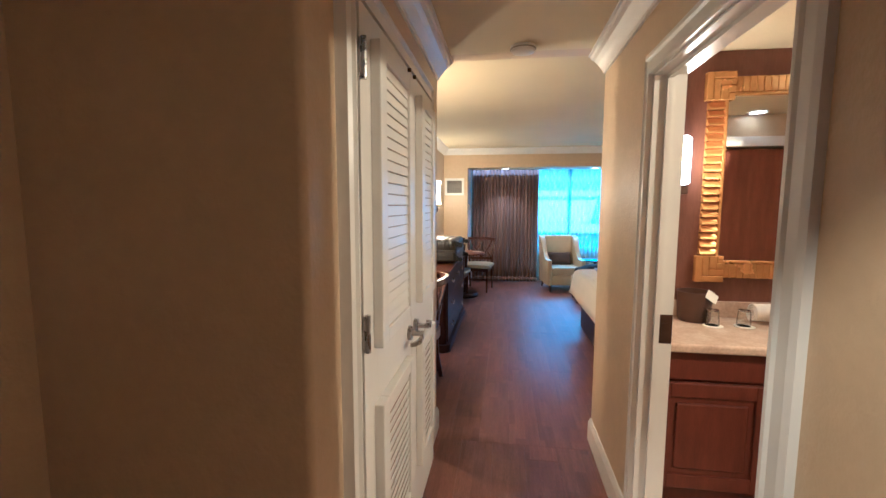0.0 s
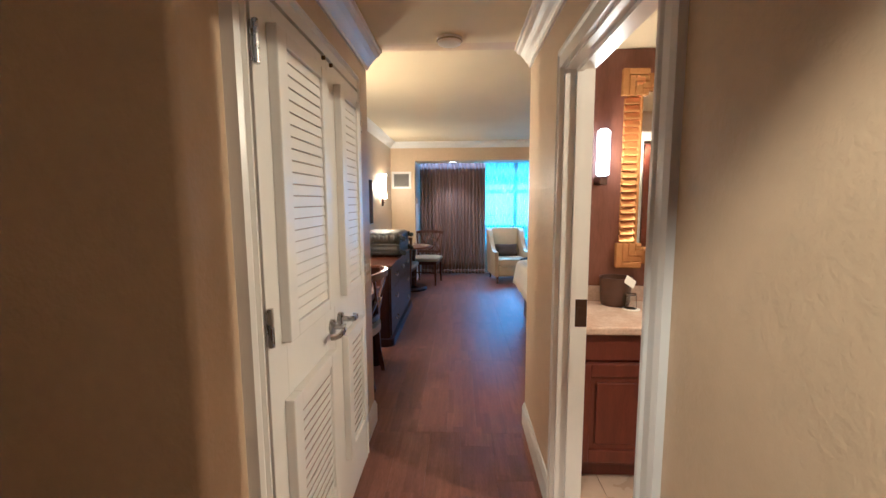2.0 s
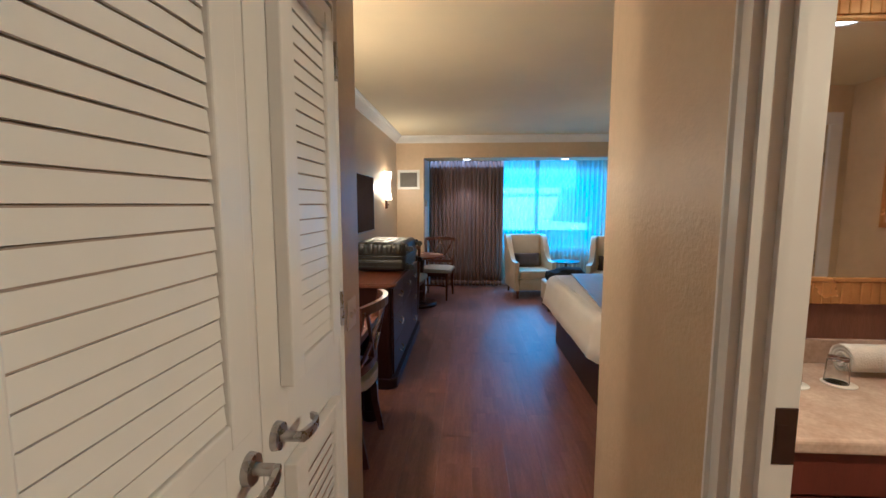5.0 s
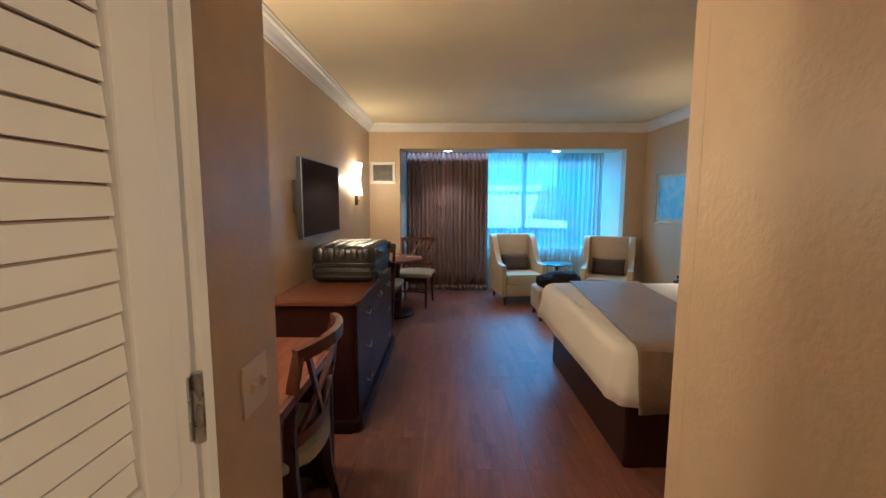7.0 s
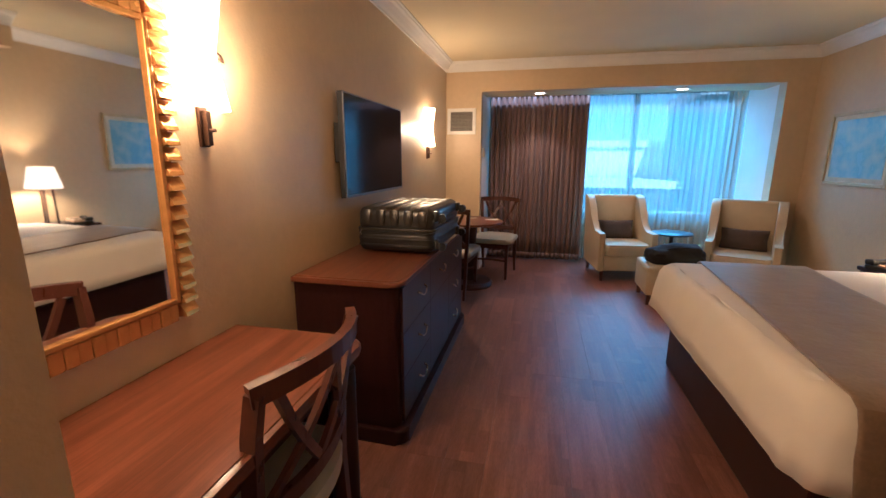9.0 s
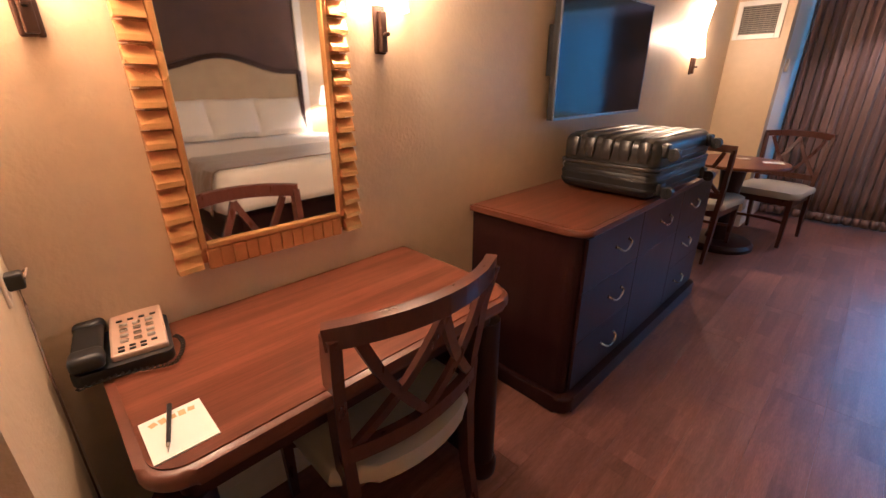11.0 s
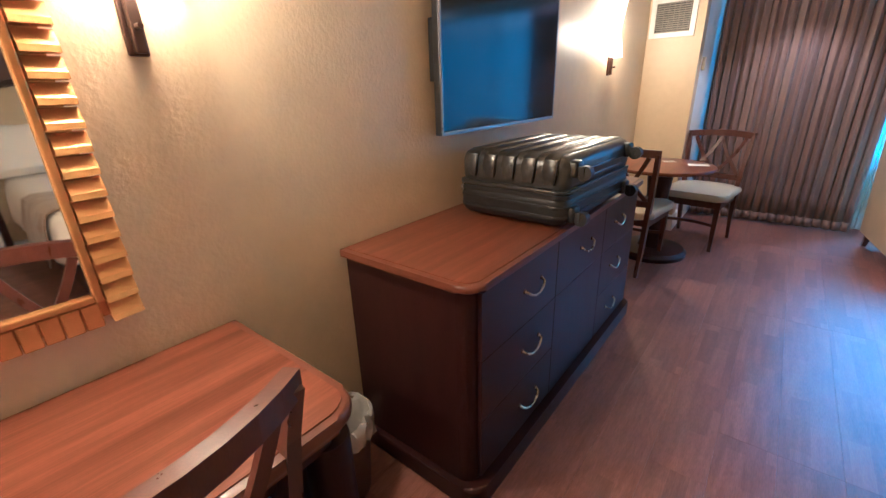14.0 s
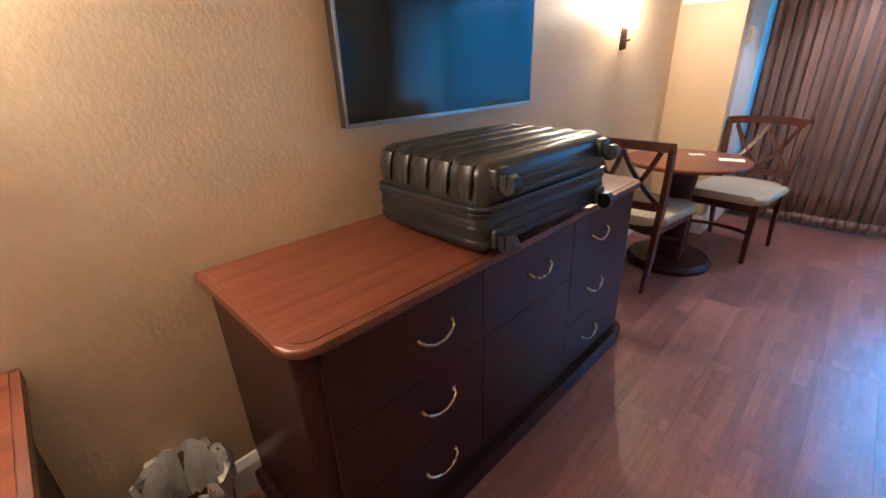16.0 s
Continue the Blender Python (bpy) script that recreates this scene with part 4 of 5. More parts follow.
def sconce(y):
    e = thing("wall_sconce", pose(XL, y, 1.715), "hourglass fabric wall sconce with bronze stem, lit", "sconce", "sconces along the wall")
    bm = B()
    prof = [(0.098, 0.205), (0.085, 0.12), (0.071, 0.04), (0.068, 0.02), (0.07, -0.02), (0.083, -0.08), (0.098, -0.165)]
    rings = []
    for r, z in prof:
        ring = []
        for i in range(17):
            a = math.pi * i / 16 - math.pi / 2
            ring.append(bm.verts.new((0.0005 + r * 0.9 * math.cos(a), r * 1.1 * math.sin(a), z)))
        rings.append(ring)
    for a, b in zip(rings, rings[1:]):
        for i in range(16):
            bm.faces.new((a[i], a[i + 1], b[i + 1], b[i]))
    sh = part("shade", bm, "shade", e, "glowing cream hourglass shade", smooth=True)
    md = sh.modifiers.new("thick", "SOLIDIFY")
    md.thickness = 0.003
    part("backplate", box(B(), 0.0, 0.014, -0.02, 0.02, -0.29, 0.16, 0.004), "bronze", e)
    part("stem", box(B(), 0.012, 0.034, -0.011, 0.011, -0.285, -0.17, 0.003), "bronze", e)
    part("switch_knob", cyl(B(), (0.034, 0, -0.235), (0.055, 0, -0.235), 0.006, seg=10), "bronze", e)
    bm = B()
    lathe(bm, [(0.0005, -0.03), (0.009, -0.012), (0.011, 0.0), (0.006, 0.02), (0.0005, 0.032)], seg=12, turn=Euler((radians(55), 0, 0)).to_matrix())
    bmesh.ops.translate(bm, vec=(0.035, 0.076, 0.015), verts=bm.verts)
    part("finial_leaf", bm, "bronze", e, "small bronze leaf at the waist", smooth=True)
    return e


sc0 = sconce(6.04)
copy_thing(sc0, pose(XL, 5.215, 1.715))
copy_thing(sc0, pose(XL, 9.05, 1.68))

# television on its bracket
tv = thing("television", pose(-0.05, 7.475, 1.166, 0, 0, -0.5), "flat black television in a thin silver frame on a wall bracket", "television")
W2, H2 = 0.49, 0.585
part("cabinet", box(B(), -0.035, -0.003, -W2, W2, 0.0, H2, 0.004), "black", tv)
part("screen", box(B(), -0.003, 0.001, -W2 + 0.008, W2 - 0.008, 0.014, H2 - 0.008), "screen", tv, "dark glossy screen")
bm = B()
for a in ((-W2, -W2 + 0.0075, 0.0, H2), (W2 - 0.0075, W2, 0.0, H2), (-W2 + 0.0075, W2 - 0.0075, 0.0, 0.0135), (-W2 + 0.0075, W2 - 0.0075, H2 - 0.0075, H2)):
    box(bm, -0.0028, 0.004, *a, 0.001, 1)
part("bezel", bm, "bezel", tv, "thin silver bezel")
part("wall_bracket", box(B(), -0.072, -0.036, -W2 + 0.02, -W2 + 0.3, 0.20, 0.42, 0.004), "black", tv)

# dresser
ds = thing("dresser", pose(XL + 0.003, 7.345, 0), "long dark mahogany dresser with cherry top and brass pulls", "dresser")
L2, DD = 0.845, 0.54
part("plinth", slab(B(), rounded(0, DD + 0.026, -L2 - 0.012, L2 + 0.012, (0, 0.06, 0.06, 0)), 0, 0.08, 0.014, 3), "mahogany", ds)
part("body", slab(B(), rounded(0, DD - 0.015, -L2 + 0.015, L2 - 0.015, (0, 0.05, 0.05, 0)), 0.075, 0.812), "mahogany", ds)
part("top", slab(B(), rounded(0, DD + 0.018, -L2 - 0.012, L2 + 0.012, (0.004, 0.065, 0.065, 0.004)), 0.812, 0.836, 0.009, 4), "edgewood", ds, "dark rounded edge", smooth=True)
part("top_inlay", slab(B(), rounded(0.008, DD - 0.004, -L2 + 0.01, L2 - 0.01, (0.004, 0.05, 0.05, 0.004)), 0.8355, 0.8385), "cherry", ds, "cherry-red veneer top")


def pull(y, z, owner):
    out = ((0.001, -0.062, 0.0), (0.013, -0.060, -0.004), (0.018, -0.042, -0.016), (0.02, -0.015, -0.027), (0.02, 0.018, -0.028), (0.019, 0.042, -0.017), (0.016, 0.057, -0.001), (0.001, 0.063, 0.006))
    h = part("pull", tube(B(), [(DD + u, y + v, z + w) for u, v, w in out], 0.004, 8, [0.006, 0.0048, 0.0042, 0.0036, 0.0036, 0.0042, 0.0046, 0.006]), "brass", owner, "curved pale brass pull", smooth=True)
    for v, w in ((-0.062, 0.0), (0.063, 0.006)):
        part("rosette", cyl(B(), (DD - 0.0006, y + v, z + w), (DD + 0.004, y + v, z + w), 0.0095, 0.007, 12), "bronze", h)
    return h


for c0, c1, rows in ((-L2 + 0.055, -0.2675, 3), (-0.265, 0.2625, 1), (0.265, L2 - 0.055, 3)):
    for k in range(rows):
        z1 = 0.795 - 0.233 * k
        d = part("drawer", box(B(), DD - 0.0148, DD - 0.0005, c0, c1, z1 - 0.2305, z1, 0.0015), "mahogany", ds)
        pull({3: -0.467 if c0 < 0 else 0.475, 1: 0.03}[rows], (0.695, 0.458, 0.215)[k], d)
    if rows == 1:
        part("cupboard_door", box(B(), DD - 0.0148, DD - 0.0005, c0, c1, 0.096, 0.562, 0.0015), "mahogany", ds)

# suitcase lying on the dresser
sc = thing("suitcase", pose(0.215, 7.385, 0.8385, 0, 0, -2), "scuffed black hard-shell suitcase lying flat on the dresser", "suitcase")
SX, SY, SZ = 0.47, 0.68, 0.285


def case_half(z0, z1, ribs_at_top):
    bm = B()
    q = 0.012 if ribs_at_top else 0.0
    box(bm, -SX / 2, SX / 2, -SY / 2 + q, SY / 2 - q, z0, z1 - q, 0.045, 4)
    return bm


part("lower_shell", case_half(0.012, 0.150, False), "black", sc, smooth=True)
part("upper_shell", case_half(0.128, SZ, True), "shell", sc, smooth=True)
part("zip_band", slab(B(), rounded(-SX / 2 - 0.003, SX / 2 + 0.003, -SY / 2 - 0.003, SY / 2 + 0.003, (0.05,) * 4), 0.118, 0.136, 0.003), "black", sc)
for i in range(5):
    x = -0.17 + i * 0.085
    bm = B()
    pts = [(x, -SY / 2 + 0.004, 0.172), (x, -SY / 2 + 0.002, 0.215), (x, -SY / 2 + 0.014, 0.254), (x, -SY / 2 + 0.05, 0.269), (x, 0, 0.271), (x, SY / 2 - 0.05, 0.269), (x, SY / 2 - 0.014, 0.254), (x, SY / 2 - 0.002, 0.215), (x, SY / 2 - 0.004, 0.172)]
    path = [Vector(p) for p in pts]
    rings = []
    for k, p in enumerate(path):
        d = (path[min(k + 1, len(path) - 1)] - path[max(k - 1, 0)]).normalized()
        out = Vector((1, 0, 0)).cross(d)
        end = 0.35 if k in (0, len(path) - 1) else 1
        rings.append([bm.verts.new(p + Vector((u * end ** 0.3, 0, 0)) + out * h * end) for u, h in ((-0.0275, -0.006), (-0.027, 0.003), (-0.022, 0.0068), (0, 0.008), (0.022, 0.0068), (0.027, 0.003), (0.0275, -0.006))])
    for a, b in zip(rings, rings[1:]):
        for k in range(6):
            bm.faces.new((a[k], a[k + 1], b[k + 1], b[k]))
    bm.faces.new(rings[0])
    bm.faces.new(rings[-1])
    part("rib", bm, "shell", sc, smooth=True)
part("ledge", slab(B(), rounded(-SX / 2 - 0.005, SX / 2 + 0.005, -SY / 2 - 0.005, SY / 2 + 0.005, (0.05,) * 4), 0.138, 0.153, 0.005, 3), "shell", sc, smooth=True)
for z in (0.045, 0.082):
    part("lower_band", slab(B(), rounded(-SX / 2 - 0.003, SX / 2 + 0.003, -SY / 2 - 0.003, SY / 2 + 0.003, (0.05,) * 4), z, z + 0.014, 0.004, 2), "black", sc, smooth=True)
for z in (0.175, 0.205):
    part("side_ridge", box(B(), SX / 2 - 0.004, SX / 2 + 0.005, -0.21, 0.21, z - 0.006, z + 0.006, 0.004), "shell", sc, smooth=True)
for x, z in ((SX / 2 + 0.0, 0.06), (SX / 2 + 0.0, 0.225)):
    for y in (-0.27, 0.27):
        w = part("wheel_housing", box(B(), x - 0.03, x + 0.02, y - 0.03, y + 0.03, z - 0.03, z + 0.03, 0.012, 3), "black", sc, smooth=True)
        bm = B()
        cyl(bm, (x + 0.038, y - 0.016, z - 0.012), (x + 0.038, y + 0.016, z - 0.012), 0.026, seg=20)
        part("wheel", bm, "black", w, "small black caster wheel", smooth=True)
        part("fork", box(B(), x + 0.012, x + 0.04, y - 0.021, y - 0.017, z - 0.022, z + 0.012, 0.001), "black", w)
part("zip_pull", tube(B(), [(-0.2, -SY / 2 - 0.004, 0.14), (-0.205, -SY / 2 - 0.016, 0.128), (-0.2, -SY / 2 - 0.014, 0.112)], 0.004, 6), "nickel", sc)
part("carry_handle", tube(B(), [(-SX / 2, -0.09, 0.17), (-SX / 2 - 0.022, -0.075, 0.17), (-SX / 2 - 0.022, 0.075, 0.17), (-SX / 2, 0.09, 0.17)], 0.009, 8), "black", sc, smooth=True)

# desk
dk = thing("desk", pose(XL + 0.003, 5.62, 0), "cherry-topped writing desk with dark rounded column legs", "desk")
D2, DW = 0.485, 0.55
part("top", slab(B(), rounded(0, DW, -D2, D2, (0.004, 0.075, 0.075, 0.004)), 0.712, 0.747, 0.013, 4), "edgewood", dk, "dark bullnose edge", smooth=True)
part("top_inlay", slab(B(), rounded(0.006, DW - 0.02, -D2 + 0.018, D2 - 0.018, (0.004, 0.06, 0.06, 0.004)), 0.7465, 0.750), "cherry", dk, "cherry-red veneer top")
part("apron", slab(B(), rounded(0.03, DW - 0.05, -D2 + 0.05, D2 - 0.05, (0, 0.03, 0.03, 0)), 0.64, 0.712), "mahogany", dk)
for s in (-1, 1):
    y = s * (D2 - 0.055)
    part("side_panel", box(B(), 0.02, DW - 0.10, y - 0.02, y + 0.02, 0.03, 0.64, 0.003), "mahogany", dk)
    lg = part("leg", lathe(B(), [(0.052, 0.07), (0.052, 0.64), (0.05, 0.644), (0.0005, 0.645)], (DW - 0.085, y, 0), 24), "mahogany", dk, smooth=True)
    part("foot", lathe(B(), [(0.058, 0.0), (0.062, 0.01), (0.062, 0.05), (0.056, 0.072), (0.0005, 0.073)], (DW - 0.085, y, 0), 24), "mahogany", lg, smooth=True)

# cross-back chairs
def chair():
    """Faces local +y; its back stands at local -y."""
    e = thing("dining_chair", pose(0, 0, 0), "dark wooden cross-back chair with a pale grey-green padded seat", "chair", "cross-back chairs")
    part("seat", slab(B(), [(-0.25 + 0.05 * i, -0.215 - 0.092 * (1 - ((i - 5) / 5) ** 2) ** 0.8) for i in range(11)] + rounded(-0.25, 0.25, -0.2, 0.24, (0, 0, 0.06, 0.06))[2:], 0.425, 0.48, 0.024, 4), "seat", e, "pale padded vinyl seat", smooth=True)
    bm = B()
    for p in ((-0.215, 0.215, 0.19, 0.212), (-0.205, 0.205, -0.215, -0.195), (-0.215, -0.193, -0.195, 0.19), (0.193, 0.215, -0.195, 0.19)):
        box(bm, *p, 0.365, 0.424, 0.003)
    part("seat_frame", bm, "chairwood", e)
    for s in (-1, 1):
        part("front_leg", sweep(B(), [(s * 0.195, 0.195, 0), (s * 0.196, 0.198, 0.2), (s * 0.197, 0.2, 0.42)], 0.036, 0.036, up=(0, 1, 0), scale=[0.72, 0.88, 1.05]), "chairwood", e)
        pts = [(s * 0.205, -0.29, 0), (s * 0.205, -0.25, 0.2), (s * 0.208, -0.235, 0.42), (s * 0.218, -0.24, 0.6), (s * 0.23, -0.262, 0.78), (s * 0.24, -0.29, 0.895)]
        part("back_leg", sweep(B(), pts, 0.03, 0.042, up=(0, 1, 0), scale=[0.75, 0.95, 1.1, 1, 0.95, 0.9]), "chairwood", e)

    def bow(x, k):
        return -k * (1 - (x / 0.24) ** 2)
    top = [(x, -0.287 + bow(x, 0.075), 0.893 + 0.012 * (1 - (x / 0.25) ** 2)) for x in [-0.25 + 0.05 * i for i in range(11)]]
    part("top_rail", sweep(B(), top, 0.03, 0.05), "chairwood", e)
    low = [(x, -0.238 + bow(x, 0.05), 0.545) for x in [-0.215 + 0.043 * i for i in range(11)]]
    part("lower_rail", sweep(B(), low, 0.024, 0.045), "chairwood", e)
    # two curved crosses between the rails
    for x0, x1, w in ((-0.19, 0.0, 0.03), (0.0, -0.19, 0.03), (0.19, 0.0, 0.03), (0.0, 0.19, 0.03)):
        pts = []
        for i in range(9):
            u = i / 8
            x = x0 + (x1 - x0) * (u + 0.1 * math.sin(math.pi * u))
            yb = -0.238 + bow(x, 0.05)
            yt = -0.28 + bow(x, 0.075)
            pts.append((x, yb + (yt - yb) * u, 0.565 + 0.305 * u))
        part("cross_slat", sweep(B(), pts, 0.026, 0.016, up=(0, 1, 0)), "chairwood", e)
    bm = B()
    arc = [(x, 0.195 - 0.02 * 0 + 0.05 * ((x / 0.195) ** 2 - 1), 0.22) for x in [-0.195 + 0.039 * i for i in range(11)]]
    part("stretcher", sweep(bm, arc, 0.016, 0.022), "chairwood", e)
    return e


ch = chair()
ch.matrix_world = pose(0.15, 5.705, 0, 0, 0, 90)
copy_thing(ch, pose(0.165, 9.02, 0, 0, 0, -6))
copy_thing(ch, pose(0.52, 9.79, 0, 0, 0, 172))

# round pedestal table
tb = thing("round_table", pose(0.285, 9.31, 0), "small round dark wooden pedestal table", "table")
part("tabletop", lathe(B(), [(0.345, 0.70), (0.368, 0.706), (0.372, 0.717), (0.366, 0.728), (0.34, 0.731), (0.0005, 0.731)], seg=48), "cherry", tb, smooth=True)
part("column", lathe(B(), [(0.10, 0.07), (0.085, 0.12), (0.08, 0.5), (0.095, 0.66), (0.15, 0.70)], seg=28), "mahogany", tb, smooth=True)
part("base", lathe(B(), [(0.27, 0.0), (0.275, 0.03), (0.25, 0.055), (0.12, 0.07), (0.0005, 0.072)], seg=36), "mahogany", tb, smooth=True)
for nm, x, y, w, d, rz in (("menu_card", 0.52, 9.40, 0.14, 0.09, 14), ("notepad", 0.30, 9.47, 0.09, 0.07, 30)):
    c = thing(nm, pose(x, y, 0.7315, 0, 0, rz), "white printed card lying on the round table", "card")
    part("sheet", box(B(), -w / 2, w / 2, -d / 2, d / 2, 0, 0.002), "paper", c)

# waste bin
wb = thing("waste_bin", pose(0.0, 6.295, 0), "brown waste bin with a clear plastic liner", "bin")
part("bin", lathe(B(), [(0.085, 0), (0.09, 0.01), (0.114, 0.315), (0.117, 0.32), (0.11, 0.32), (0.088, 0.02), (0.0005, 0.018)], seg=32), "bucket", wb, smooth=True)
bm = B()
rings = []
for k in range(7):
    ring = []
    for i in range(48):
        a = 2 * math.pi * i / 48
        r = [0.121, 0.123, 0.119, 0.112, 0.105, 0.098, 0.09][k] + 0.02 * noise.noise(Vector((math.cos(a) * 7, math.sin(a) * 7, k * 1.3))) + 0.008 * noise.noise(Vector((math.cos(a) * 17, math.sin(a) * 17, k * 2.1)))
        z = [0.26, 0.31, 0.335, 0.34, 0.31, 0.25, 0.17][k] + 0.03 * noise.noise(Vector((math.cos(a) * 5, math.sin(a) * 5, 3 + k)))
        ring.append(bm.verts.new((r * math.cos(a), r * math.sin(a), z)))
    rings.append(ring)
for a, b in zip(rings, rings[1:]):
    for i in range(48):
        bm.faces.new((a[i], a[(i + 1) % 48], b[(i + 1) % 48], b[i]))
part("liner", bm, "liner", wb, "crumpled clear plastic liner", smooth=True)

# desk phone, notepad, pen
def phone(m, label, face):
    e = thing("telephone", m, label, "telephone")
    bm = B()
    slab(bm, rounded(-0.098, 0.10, -0.11, 0.11, (0.02,) * 4), 0.0, 0.03, 0.006)
    part("base", bm, "black", e, smooth=True)
    part("keypad_panel", turned_box(B(), (0.115, 0.19, 0.02), pose(0.035, 0.005, 0.045, 6), 0.006), face, e)
    for r in range(4):
        for c in range(3):
            part("key", turned_box(B(), (0.017, 0.011, 0.006), pose(0.008 + c * 0.027, 0.03 - r * 0.024, 0.0605 - r * 0.0025, 6), 0.002, 1), "nickel", e)
    for r in range(2):
        for c in range(4 - r):
            part("button", turned_box(B(), (0.013, 0.006, 0.004), pose(0.0 + c * 0.022, -0.065 - r * 0.014, 0.0495 - r * 0.0014, 6), 0.001, 1), "black", e)
    for c in range(4):
        part("button", turned_box(B(), (0.013, 0.006, 0.004), pose(0.0 + c * 0.024, 0.053, 0.0625, 6), 0.001, 1), "black", e)
    bm = B()
    box(bm, -0.092, -0.032, -0.112, 0.108, 0.045, 0.068, 0.01, 3)
    box(bm, -0.095, -0.029, 0.055, 0.112, 0.034, 0.075, 0.014, 3)
    box(bm, -0.095, -0.029, -0.116, -0.06, 0.034, 0.075, 0.014, 3)
    part("handset", bm, "black", e, smooth=True)
    cord = []
    for i in range(150):
        u = i / 149
        a = u * 2 * math.pi * 30
        px, py = -0.09 + 0.21 * math.sin(u * math.pi * 0.62), -0.13 + 0.012 * math.sin(u * 9) + 0.13 * max(0, u - 0.55) * 2
        cord.append((px + 0.005 * math.cos(a), py + 0.003 * math.cos(a + 1), 0.012 + 0.005 * math.sin(a)))
    part("coiled_cord", tube(B(), cord, 0.0018, 5), "black", e)
    return e


ph = phone(pose(0, 0, 0), "black desk telephone with a beige keypad on the desk", "beige")
ph.matrix_world = pose(-0.048, 5.192, 0.750, 0, 0, 82) @ Matrix.Scale(0.94, 4)
copy_thing(ph, pose(3.40, 8.16, 0.645, 0, 0, -70))
tagged(bpy.data.objects["telephone.001"], "black bedside telephone on the nightstand")
np_ = thing("notepad", pose(0.31, 5.213, 0.750, 0, 0, 0), "white notepad with an ochre printed heading on the desk", "notepad")
part("pad", box(B(), -0.062, 0.062, -0.052, 0.052, 0, 0.0032), "paper", np_)
bm = B()
for i in range(5):
    turned_box(bm, (0.012 + 0.004 * (i % 2), 0.012, 0.0006), pose(-0.042, -0.032 + i * 0.016, 0.0033, 0, 0, 20 - 8 * i))
part("printed_heading", bm, "ochre", np_, "ochre script heading")
pn = thing("pen", pose(0.297, 5.201, 0.7575, 0, 90, -14), "black ballpoint pen lying on the notepad", "pen")
part("barrel", cyl(B(), (0, 0, -0.065), (0, 0, 0.045), 0.0045, 0.0036, 12), "black", pn, smooth=True)
part("tip", cyl(B(), (0, 0, 0.045), (0, 0, 0.066), 0.0036, 0.0008, 12), "nickel", pn)
part("clip", box(B(), 0.004, 0.0065, -0.002, 0.002, -0.062, -0.02), "bezel", pn)
oc = thing("outlet_plate", pose(0.07, HEND, 1.04, 0, 0, 180), "ivory wall outlet with a plugged-in black cord", "outlet")
part("plate", box(B(), -0.035, 0.035, -0.006, 0, -0.057, 0.057, 0.002), "ivory", oc)
part("plug", box(B(), -0.015, 0.015, -0.03, -0.006, -0.035, -0.005, 0.004), "black", oc)
cd = thing("power_cord", pose(0.0, HEND, 0.0), "thin brown power cord hanging from the outlet behind the desk", "cord")
part("cable", tube(B(), [(0.07, 0.03, 1.02), (0.03, 0.036, 1.025), (-0.03, 0.02, 1.0), (-0.08, 0.008, 0.955), (-0.092, 0.007, 0.91), (-0.05, 0.006, 0.86), (-0.015, 0.006, 0.79), (0.012, 0.007, 0.73), (0.008, 0.006, 0.66), (0.035, 0.006, 0.58), (0.05, 0.006, 0.45), (0.03, 0.008, 0.3)], 0.0022, 8), "cord", cd, smooth=True)

# ---- bedroom: far wall and window bay ----
vg = thing("air_vent", pose(0.062, YF, 1.836), "white framed air vent grille high on the wall", "vent")
bm = B()
for a in ((-0.175, -0.135, -0.152, 0.152), (0.135, 0.175, -0.152, 0.152), (-0.135, 0.135, -0.152, -0.112), (-0.135, 0.135, 0.112, 0.152)):
    box(bm, a[0], a[1], -0.018, 0, a[2], a[3], 0.003)
part("frame", bm, "white", vg)
part("backing", box(B(), -0.137, 0.137, -0.004, -0.001, -0.114, 0.114), "black", vg)
for i in range(14):
    part("slat", turned_box(B(), (0.272, 0.012, 0.004), pose(0, -0.011, -0.105 + i * 0.0162, 35)), "grille", vg)
for i in range(7):
    part("bar", box(B(), -0.12 + i * 0.04, -0.117 + i * 0.04, -0.006, -0.0045, -0.113, 0.113), "grille", vg)
th = thing("thermostat", pose(BX0, 10.22, 1.47, 0, 0, 90), "small ivory thermostat on the bay side wall", "thermostat")
part("case", box(B(), -0.035, 0.035, -0.025, 0, -0.055, 0.055, 0.005), "ivory", th)


